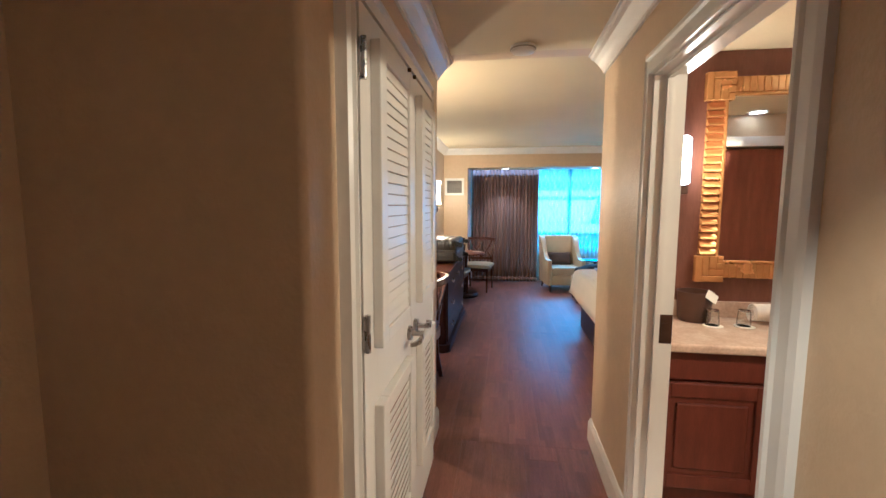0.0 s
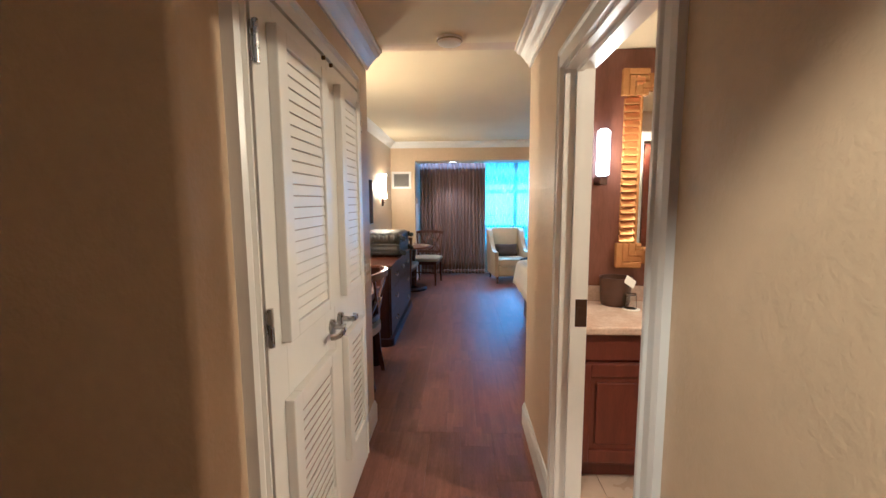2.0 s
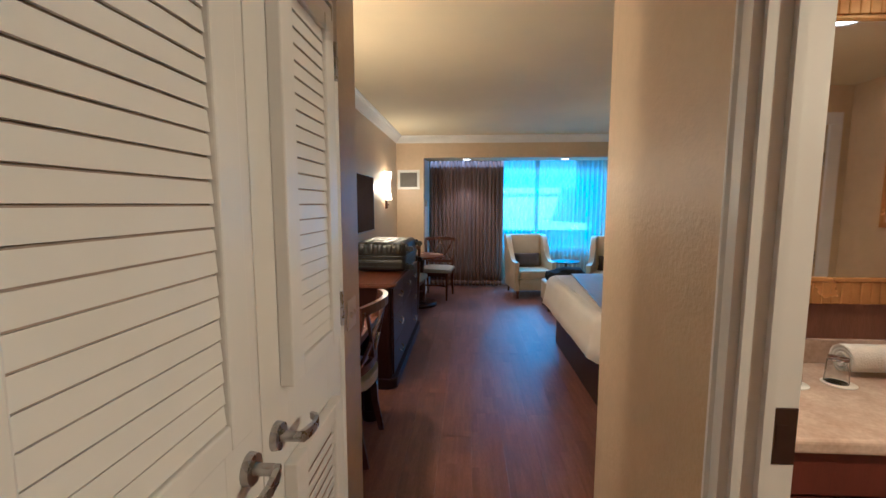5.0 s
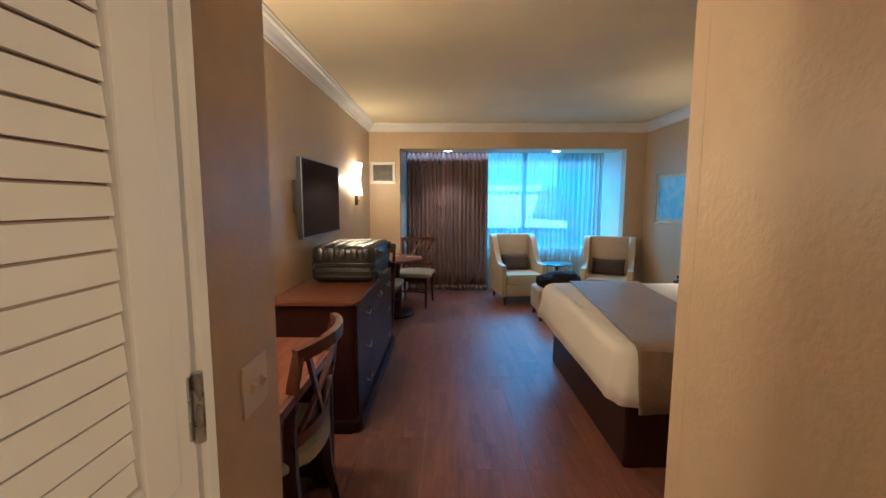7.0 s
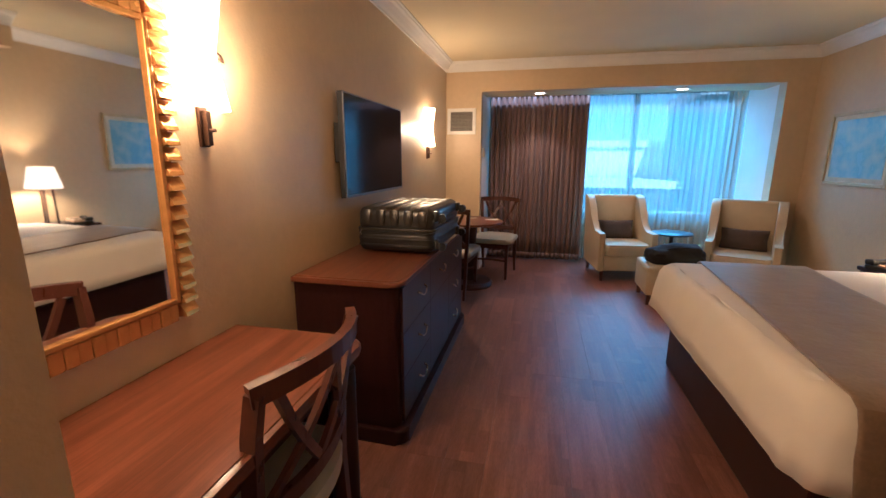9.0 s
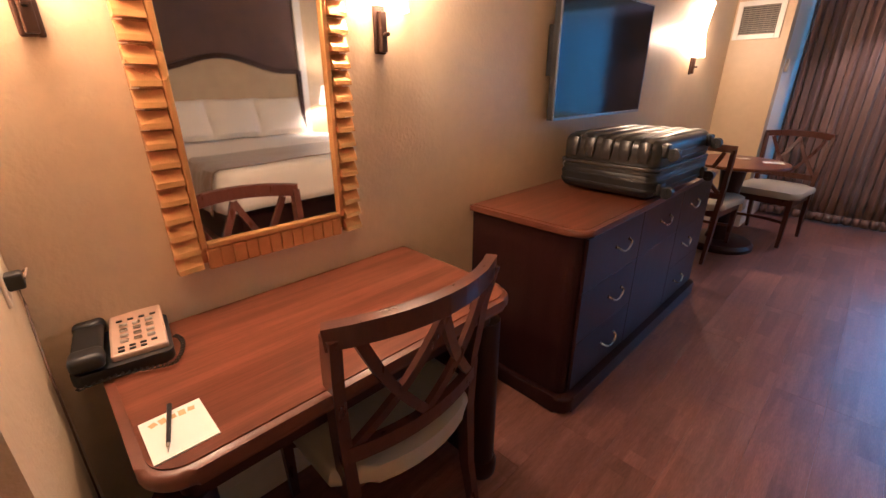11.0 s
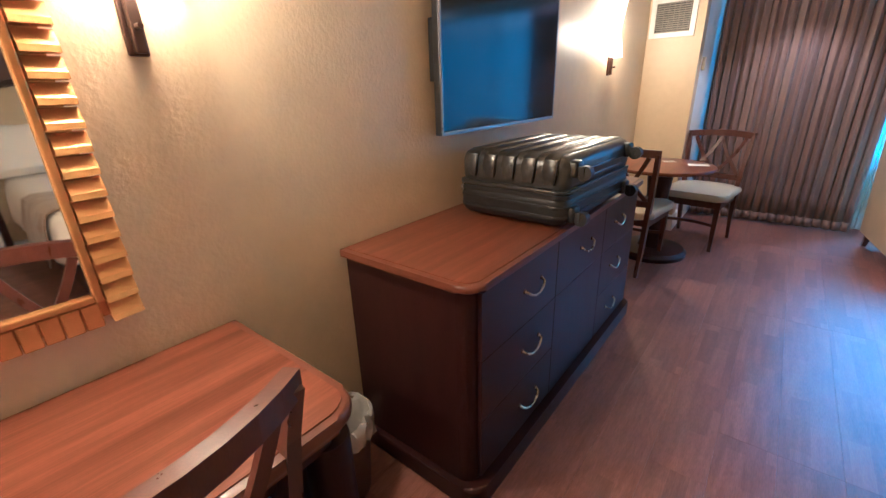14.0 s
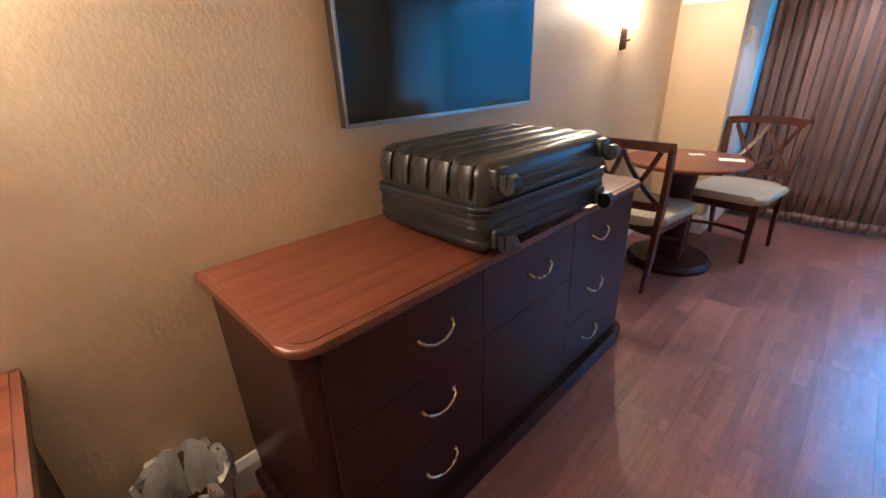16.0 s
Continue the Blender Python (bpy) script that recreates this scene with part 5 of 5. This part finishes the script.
def curtain(name, x0, x1, y, z0, z1, material, label, folds, amp, seed, gap=0.0):
    e = thing(name, pose((x0 + x1) / 2, y, z0), label, "curtain")
    bm = B()
    nx = int((x1 - x0) / 0.0125)
    levels = [0, 0.035] + [0.035 + 0.93 * k / 12 for k in range(1, 13)] + [1]
    nz = len(levels) - 1
    rows = []
    for j in range(nz + 1):
        v = levels[j]
        row = []
        for i in range(nx + 1):
            u = i / nx
            ph = folds * u * 2 * math.pi + 1.8 * noise.noise(Vector((u * 6, seed, 0))) + 0.5 * noise.noise(Vector((u * 5, seed + 3, v * 1.5)))
            a = amp * (0.75 + 0.5 * noise.noise(Vector((u * 9, seed + 7, v)))) * (1.15 - 0.35 * v)
            wy = a * math.sin(ph) + 0.3 * a * math.sin(2.3 * ph + 1)
            wx = 0.4 * a * math.cos(ph)
            dz = 0.008 * noise.noise(Vector((u * 14, seed, 9))) if j == 0 else 0
            row.append((-(x1 - x0) / 2 + u * (x1 - x0) + wx, wy, v * (z1 - z0) + dz))
        rows.append(row)
    for nm, j0, j1, thick in (("cloth", 1, nz - 1, 0.003), ("hem", 0, 1, 0.006), ("heading", nz - 1, nz, 0.005)):
        bm = B()
        net = [[bm.verts.new(p) for p in row] for row in rows[j0:j1 + 1]]
        for a, b in zip(net, net[1:]):
            for i in range(nx):
                bm.faces.new((a[i], a[i + 1], b[i + 1], b[i]))
        ob = part(nm, bm, material, e, smooth=True)
        if material != "sheer":
            md = ob.modifiers.new("thick", "SOLIDIFY")
            md.thickness, md.offset = thick, 0
    return e


curtain("drape", 0.33, 1.60, 10.70, 0.025, 2.36, "drape", "floor-length brown satin drape drawn to one side", 19, 0.03, 1)
curtain("sheer_curtain", 1.50, 3.44, 10.80, 0.03, 2.36, "sheer", "floor-length white voile sheer across the window", 26, 0.022, 5)
rl = thing("curtain_rail", pose(1.88, 10.75, 2.375), "white double curtain rail in the ceiling pocket", "curtain rail")
for y in (-0.05, 0.05):
    part("track", box(B(), -1.57, 1.57, y - 0.012, y + 0.012, 0, 0.025), "white", rl)


# wing armchairs
def armchair():
    """Faces local -y."""
    e = thing("wing_armchair", pose(0, 0, 0), "cream vinyl wing armchair with sloping arms and dark legs", "armchair", "pair of armchairs")
    # back panel
    bm = B()
    turned_box(bm, (0.56, 0.11, 0.62), pose(0, 0.29, 0.65, -9), 0.035, 3)
    part("backrest", bm, "cream", e, smooth=True)
    for s in (-1, 1):
        # the wing sweeps down into the arm: an outline in the y-z plane given thickness
        out = []
        for i in range(13):
            u = i / 12
            y = 0.36 - 0.70 * u
            z = 0.955 if u < 0.12 else 0.955 - (0.955 - 0.56) * (0.5 - 0.5 * math.cos(math.pi * min(1, (u - 0.12) / 0.58)))
            out.append((y, z))
        out = out + [(-0.345, 0.12), (0.30, 0.12)]
        bm = B()
        lo = [bm.verts.new((s * 0.255, y, z)) for y, z in out]
        hi = [bm.verts.new((s * (0.325 + 0.02 * (z > 0.8)), y, z)) for y, z in out]
        n = len(out)
        for i in range(n):
            bm.faces.new((lo[i], lo[(i + 1) % n], hi[(i + 1) % n], hi[i]))
        fa, fb = bm.faces.new(lo), bm.faces.new(hi[::-1])
        bmesh.ops.bevel(bm, geom=list(set(fa.edges) | set(fb.edges)), offset=0.014, segments=3, profile=0.5, affect="EDGES")
        part("wing_arm", bm, "cream", e, smooth=True)
    part("seat_base", box(B(), -0.256, 0.256, -0.335, 0.28, 0.12, 0.30, 0.02, 3), "cream", e, smooth=True)
    bm = B()
    slab(bm, rounded(-0.252, 0.252, -0.35, 0.24, (0.05, 0.05, 0.02, 0.02)), 0.302, 0.43, 0.035, 4)
    part("seat_cushion", bm, "cream", e, smooth=True)
    for x in (-0.27, 0.27):
        for y, k in ((-0.30, -0.02), (0.26, 0.04)):
            part("leg", sweep(B(), [(x, y + k, 0), (x, y, 0.13)], 0.04, 0.04, up=(0, 1, 0), scale=[0.65, 1.1]), "chairwood", e, "dark tapered wooden leg")
    return e


a1 = armchair()
a1.matrix_world = pose(2.0, 10.14, 0, 0, 0, 8)
a2 = copy_thing(a1, pose(3.17, 9.74, 0, 0, 0, -24))
for x, y, rz in ((2.0, 10.14, 8), (3.17, 9.74, -24)):
    p = thing("lumbar_pillow", pose(x, y, 0, 0, 0, rz) @ pose(0, 0.165, 0.535, 72), "dark brown rectangular lumbar pillow on the armchair", "pillow", "armchair pillows")
    part("cushion", cushion(B(), 0.44, 0.24, 0.13, Matrix.Identity(4)), "pillow", p, smooth=True)
st = thing("side_table", pose(2.56, 10.05, 0), "round dark side table with a glossy top", "table")
part("tabletop", lathe(B(), [(0.21, 0.54), (0.22, 0.548), (0.22, 0.556), (0.212, 0.562), (0.0005, 0.562)], seg=40), "shell", st, smooth=True)
part("column", lathe(B(), [(0.03, 0.03), (0.022, 0.1), (0.022, 0.5), (0.06, 0.54)], seg=20), "mahogany", st, smooth=True)
part("base", lathe(B(), [(0.16, 0), (0.16, 0.015), (0.05, 0.03), (0.0005, 0.031)], seg=32), "mahogany", st, smooth=True)
ot = thing("ottoman", pose(2.36, 9.22, 0), "cream vinyl cube ottoman on dark feet", "ottoman")
part("body", box(B(), -0.29, 0.29, -0.24, 0.24, 0.1, 0.36, 0.02, 3), "cream", ot, smooth=True)
part("cushion", box(B(), -0.292, 0.292, -0.242, 0.242, 0.30, 0.385, 0.03, 3), "cream", ot, smooth=True)
for x in (-0.25, 0.25):
    for y in (-0.2, 0.2):
        part("foot", box(B(), x - 0.02, x + 0.02, y - 0.02, y + 0.02, 0, 0.1, 0.003), "chairwood", ot)
bg = thing("duffel_bag", pose(2.38, 9.20, 0.385), "soft black bag slumped on the ottoman", "bag")
bm = B()
bmesh.ops.create_icosphere(bm, subdivisions=4, radius=1)
for v in bm.verts:
    k = 1 + 0.22 * noise.noise(v.co * 1.7) + 0.08 * noise.noise(v.co * 5)
    v.co = Vector((v.co.x * 0.28 * k, v.co.y * 0.17 * k, max(0.0, 0.075 + v.co.z * 0.13 * k)))
part("body", bm, "bag", bg, smooth=True)
part("strap", tube(B(), [(-0.2, -0.06, 0.11), (-0.08, -0.11, 0.17), (0.06, -0.1, 0.18), (0.18, -0.05, 0.12)], 0.011, 8), "bag", bg, smooth=True)

# ---- bedroom: bed and right wall ----
BN, BF, BFOOT, BTOP = 6.06, 7.82, 1.83, 0.71
bed = thing("bed", pose(2.75, (BN + BF) / 2, 0), "made bed with white linen on a dark box base", "bed")
HW = (BF - BN) / 2
part("box_base", box(B(), -0.82, 0.95, -HW + 0.12, HW - 0.10, 0.0, 0.40, 0.012), "mahogany", bed, "dark brown base")


def draped(name, x0, x1, hw, top, hem, material, label, flare, seed):
    """A cover: flat on top, rounded over the edges and hanging at the sides."""
    bm = B()
    nx = 36

    def section(x):
        pts = []
        r = 0.06
        seq = [(-hw - flare, hem), (-hw - flare * 0.8, hem + (top - hem) * 0.25), (-hw - flare * 0.6, (hem + top) / 2), (-hw - flare * 0.3, hem + (top - hem) * 0.68), (-hw, top - r), (-hw + r * 0.3, top - r * 0.3), (-hw + r, top)]
        inner = [(-hw + r + (2 * hw - 2 * r) * i / 16, top) for i in range(1, 16)]
        full = seq + inner + [(-y, z) for y, z in seq[::-1]]
        for y, z in full:
            dz = 0.008 * noise.noise(Vector((x * 3, y * 3, seed))) + 0.004 * noise.noise(Vector((x * 9, y * 9, seed)))
            dy = (0.018 * noise.noise(Vector((x * 6, z * 3, seed + (y > 0)))) + 0.012 * noise.noise(Vector((x * 14 + z * 9, z * 12, seed)))) if z < top - 0.01 else 0
            pts.append(Vector((x + 0.09 * y / hw, y + dy, z + (dz if z > top - 0.03 else 0))))
        return pts
    cols = [section(x0 + (x1 - x0) * i / nx) for i in range(nx + 1)]
    vs = [[bm.verts.new(p) for p in c] for c in cols]
    for a, b in zip(vs, vs[1:]):
        for i in range(len(a) - 1):
            bm.faces.new((a[i], a[i + 1], b[i + 1], b[i]))
    bmesh.ops.remove_doubles(bm, verts=bm.verts, dist=0.0005)
    ob = part(name, bm, material, bed, label, smooth=True)
    md = ob.modifiers.new("thick", "SOLIDIFY")
    md.thickness, md.offset = 0.006, 1
    return ob


part("mattress", box(B(), -0.80, 0.94, -HW + 0.03, HW - 0.03, 0.40, BTOP - 0.012, 0.05, 3), "linen", bed, "white mattress")


def duvet(x0, x1, hw, top, hem, corner, flare):
    """A quilt with rounded foot corners: rings run down from the flat top along both sides and the foot."""
    bm = B()

    def ring(out, z, wob):
        r = corner + out
        pts = [(x1 + (x0 + corner - x1) * i / 24, -hw - out) for i in range(24)]
        pts += [(x0 + corner - r * math.sin(a), -hw + corner - r * math.cos(a)) for a in [math.pi / 2 * i / 12 for i in range(13)]]
        pts += [(x0 - out, -hw + corner + (2 * hw - 2 * corner) * i / 20) for i in range(1, 20)]
        pts += [(x, -y) for x, y in pts[:37][::-1]]
        row = []
        for k, (x, y) in enumerate(pts):
            bend = math.exp(-((k - 30) / 5) ** 2) + math.exp(-((k - len(pts) + 31) / 5) ** 2)
            w = wob * (noise.noise(Vector((x * 4, y * 4, z * 3))) + (0.5 + 1.6 * bend) * noise.noise(Vector((x * 15, y * 15, z * 5))))
            c = Vector((x - 0.2, y, 0)).normalized()
            row.append(bm.verts.new((x + c.x * w, y + c.y * w, z + (0.005 * noise.noise(Vector((x * 5, y * 5, 2))) if z > top - 0.03 else 0) - 0.02 * bend * (z < hem + 0.01))))
        return row
    drop = top - hem
    rings = [ring(-0.075, top, 0), ring(-0.045, top - 0.004, 0), ring(-0.018, top - 0.02, 0.003), ring(0.0, top - 0.055, 0.006), ring(flare * 0.4, top - drop * 0.45, 0.010), ring(flare * 0.75, top - drop * 0.75, 0.014), ring(flare, hem, 0.016)]
    for a, b in zip(rings, rings[1:]):
        for i in range(len(a) - 1):
            bm.faces.new((a[i], a[i + 1], b[i + 1], b[i]))
    n = len(rings[0])
    prev = None
    for i in range(n // 2):
        p, q = rings[0][i], rings[0][n - 1 - i]
        cross = [p] + [bm.verts.new(p.co.lerp(q.co, u / 12) + Vector((0, 0, 0.009 * noise.noise(Vector((p.co.x * 3, u * 0.5, 7)))))) for u in range(1, 12)] + [q]
        if prev:
            for u in range(12):
                bm.faces.new((prev[u], prev[u + 1], cross[u + 1], cross[u]))
        prev = cross
    ob = part("duvet", bm, "linen", bed, "smooth white duvet", smooth=True)
    md = ob.modifiers.new("thick", "SOLIDIFY")
    md.thickness, md.offset = 0.006, 1


duvet(BFOOT - 2.75, 0.62, HW, BTOP, 0.43, 0.13, 0.03)
draped("bed_runner", BFOOT - 2.75 + 0.17, -0.14, HW + 0.03, BTOP + 0.012, 0.405, "runner", "taupe satin bed runner across the foot", 0.03, 4)
for i, (x, y, t) in enumerate(((0.84, -0.64, 66), (0.85, -0.12, 68), (0.84, 0.38, 66))):
    p = thing("bed_pillow", pose(2.75 + x, (BN + BF) / 2 + y, BTOP + 0.195, 0, -t, 0), "plump white pillow leaning on the headboard", "pillow", "bed pillows")
    part("cushion", cushion(B(), 0.43, 0.60, 0.17, Matrix.Identity(4)), "linen", p, smooth=True)
part("corner_guard", tube(B(), [(-0.89, HW - 0.05, 0.38), (-0.925, HW - 0.02, 0.40), (-0.89, HW + 0.01, 0.39), (-0.865, HW - 0.02, 0.37)], 0.012, 8), "white", bed, "pale plastic corner guard", smooth=True)
HBW = 0.84
hb = thing("headboard", pose(XR - 0.03, 6.82, 0), "arched headboard with cream panel in a dark wood frame", "headboard")


def arch(y, z0, rise):
    u = abs(y) / HBW
    return z0 + rise * (0.5 + 0.5 * math.cos(math.pi * min(1, u / 0.8)))


ys = [-HBW + 0.02 + (2 * HBW - 0.04) * i / 28 for i in range(29)]
bm = B()
prof = [(y, arch(y, 1.37, 0.14)) for y in ys]
slab_pts = [(-HBW + 0.02, 0.3)] + prof + [(HBW - 0.02, 0.3)]
fr = [bm.verts.new((-0.02, y, z)) for y, z in slab_pts]
bk = [bm.verts.new((-0.002, y, z)) for y, z in slab_pts]
n = len(fr)
for i in range(n):
    bm.faces.new((fr[i], fr[(i + 1) % n], bk[(i + 1) % n], bk[i]))
bm.faces.new(fr[::-1])
bm.faces.new(bk)
part("panel", bm, "cream", hb, "cream upholstered panel")
part("top_frame", sweep(B(), [(-0.03, y, z + 0.01) for y, z in prof], 0.05, 0.05, up=(0, 0, 1)), "mahogany", hb)
for s in (-1, 1):
    part("side_post", box(B(), -0.055, -0.004, s * HBW - 0.028, s * HBW + 0.022, 0, 1.392, 0.004), "mahogany", hb)
for y in (5.915, 7.725):
    bm = B()
    box(bm, XR - 0.05, XR - 0.001, y - 0.045, y + 0.045, 0, 2.232, 0.006)
    structure("trim_pilaster", bm, "white", "white painted pilaster beside the bed head")

ns = thing("nightstand", pose(3.50, 8.08, 0), "dark mahogany bedside cabinet", "nightstand")
part("body", box(B(), -0.19, 0.22, -0.21, 0.21, 0.0, 0.615, 0.006), "mahogany", ns)
part("top", box(B(), -0.205, 0.225, -0.225, 0.225, 0.615, 0.645, 0.008, 3), "mahogany", ns)
for z in (0.13, 0.40):
    part("drawer", box(B(), -0.205, -0.191, -0.19, 0.19, z, z + 0.18, 0.004), "mahogany", ns)
tl = thing("table_lamp", pose(3.49, 7.95, 0.645), "bedside lamp with a white conical shade on three dark rods, lit", "lamp")
part("foot_plate", slab(B(), rounded(-0.09, 0.09, -0.09, 0.09, (0.02,) * 4), 0, 0.018, 0.004), "mahogany", tl)
for x, y in ((-0.05, -0.045), (-0.05, 0.045), (0.055, 0.0)):
    part("rod", cyl(B(), (x, y, 0.018), (x * 0.9, y * 0.9, 0.37), 0.009, seg=12), "mahogany", tl, smooth=True)
bm = B()
rings = []
for r, z in ((0.145, 0.375), (0.10, 0.58)):
    rings.append([bm.verts.new((r * math.cos(2 * math.pi * i / 40), r * math.sin(2 * math.pi * i / 40), z)) for i in range(40)])
for i in range(40):
    bm.faces.new((rings[0][i], rings[0][(i + 1) % 40], rings[1][(i + 1) % 40], rings[1][i]))
sh = part("shade", bm, "lampshade", tl, "glowing white fabric shade", smooth=True)
md = sh.modifiers.new("thick", "SOLIDIFY")
md.thickness = 0.003
pc = thing("framed_picture", pose(XR - 0.002, 9.22, 1.49, 0, 0, 90), "pale blue print in a light gilt frame on the wall", "picture")
PW, PH = 0.405, 0.325
bm = B()
for a in ((-PW, -PW + 0.03, -PH, PH), (PW - 0.03, PW, -PH, PH), (-PW + 0.03, PW - 0.03, -PH, -PH + 0.03), (-PW + 0.03, PW - 0.03, PH - 0.03, PH)):
    box(bm, a[0], a[1], 0, 0.028, a[2], a[3], 0.005)
part("frame", bm, "giltframe", pc)
part("mount", box(B(), -PW + 0.028, PW - 0.028, 0.002, 0.012, -PH + 0.028, PH - 0.028), "mount", pc)
part("print", box(B(), -PW + 0.075, PW - 0.075, 0.0125, 0.0145, -PH + 0.07, PH - 0.07), "print", pc)

# ---- floors, laid piece by piece ----
fl = structure("floor", box(B(), EX - 0.12, XR + 0.15, 0.75, YB + 0.15, -0.1, -0.0045), "joint", "dark reddish-brown wood plank floor")
PLW, PLL, GAP = 0.192, 1.22, 0.0003
plank_meshes = {}


def plank_mesh(length, width):
    key = (round(length, 2), round(width, 3))
    if key not in plank_meshes:
        bm = B()
        c = 0.0003
        w, l = width / 2 - GAP / 2, length / 2 - GAP / 2
        lo = [bm.verts.new(p) for p in ((-w, -l, -0.0042), (w, -l, -0.0042), (w, l, -0.0042), (-w, l, -0.0042))]
        mi = [bm.verts.new(p) for p in ((-w, -l, -0.0012), (w, -l, -0.0012), (w, l, -0.0012), (-w, l, -0.0012))]
        hi = [bm.verts.new(p) for p in ((-w + c, -l + c, 0), (w - c, -l + c, 0), (w - c, l - c, 0), (-w + c, l - c, 0))]
        for a, b in ((lo, mi), (mi, hi)):
            for i in range(4):
                bm.faces.new((a[i], a[(i + 1) % 4], b[(i + 1) % 4], b[i]))
        bm.faces.new(hi)
        me = bpy.data.meshes.new("plank")
        bm.to_mesh(me)
        bm.free()
        me.materials.append(M["plank"])
        plank_meshes[key] = me
    return plank_meshes[key]


def lay(x0, x1, y0, y1, seed):
    rnd = random.Random(seed)
    x = x0
    while x < x1 - 0.01:
        w = min(PLW, x1 - x)
        y = y0 - rnd.choice((0, 0.25, 0.5, 0.75)) * PLL
        while y < y1 - 0.01:
            a, b = max(y, y0), min(y + PLL, y1)
            if b - a > 0.03:
                ob = new("plank", plank_mesh(b - a, w))
                ob.location = (x + w / 2, (a + b) / 2, 0)
                ob.parent = fl
            y += PLL
        x += w


lay(HL, HR, EY, HEND - 0.12, 3)
lay(EX, HR, 0.9, EY, 6)
lay(XL, XR, HEND - 0.12, YF, 4)
lay(BX0, BX1, YF, YB, 5)
bt = structure("floor_bathroom", box(B(), HR + 0.003, 3.97, 3.08, 4.998, -0.0044, -0.0035), "joint", "beige tiled bathroom floor")
tile_me = None
for i in range(8):
    for j in range(6):
        if tile_me is None:
            tb_ = part("tile", box(B(), -0.149, 0.149, -0.149, 0.149, -0.003, 0.004, 0.0015, 1), "bathtile", bt)
            tile_me, tl_ = tb_.data, tb_
        else:
            tl_ = new("tile", tile_me)
            tl_.parent = bt
        tl_.location = (HR + 0.155 + 0.3 * i, 3.24 + 0.3 * j, 0)
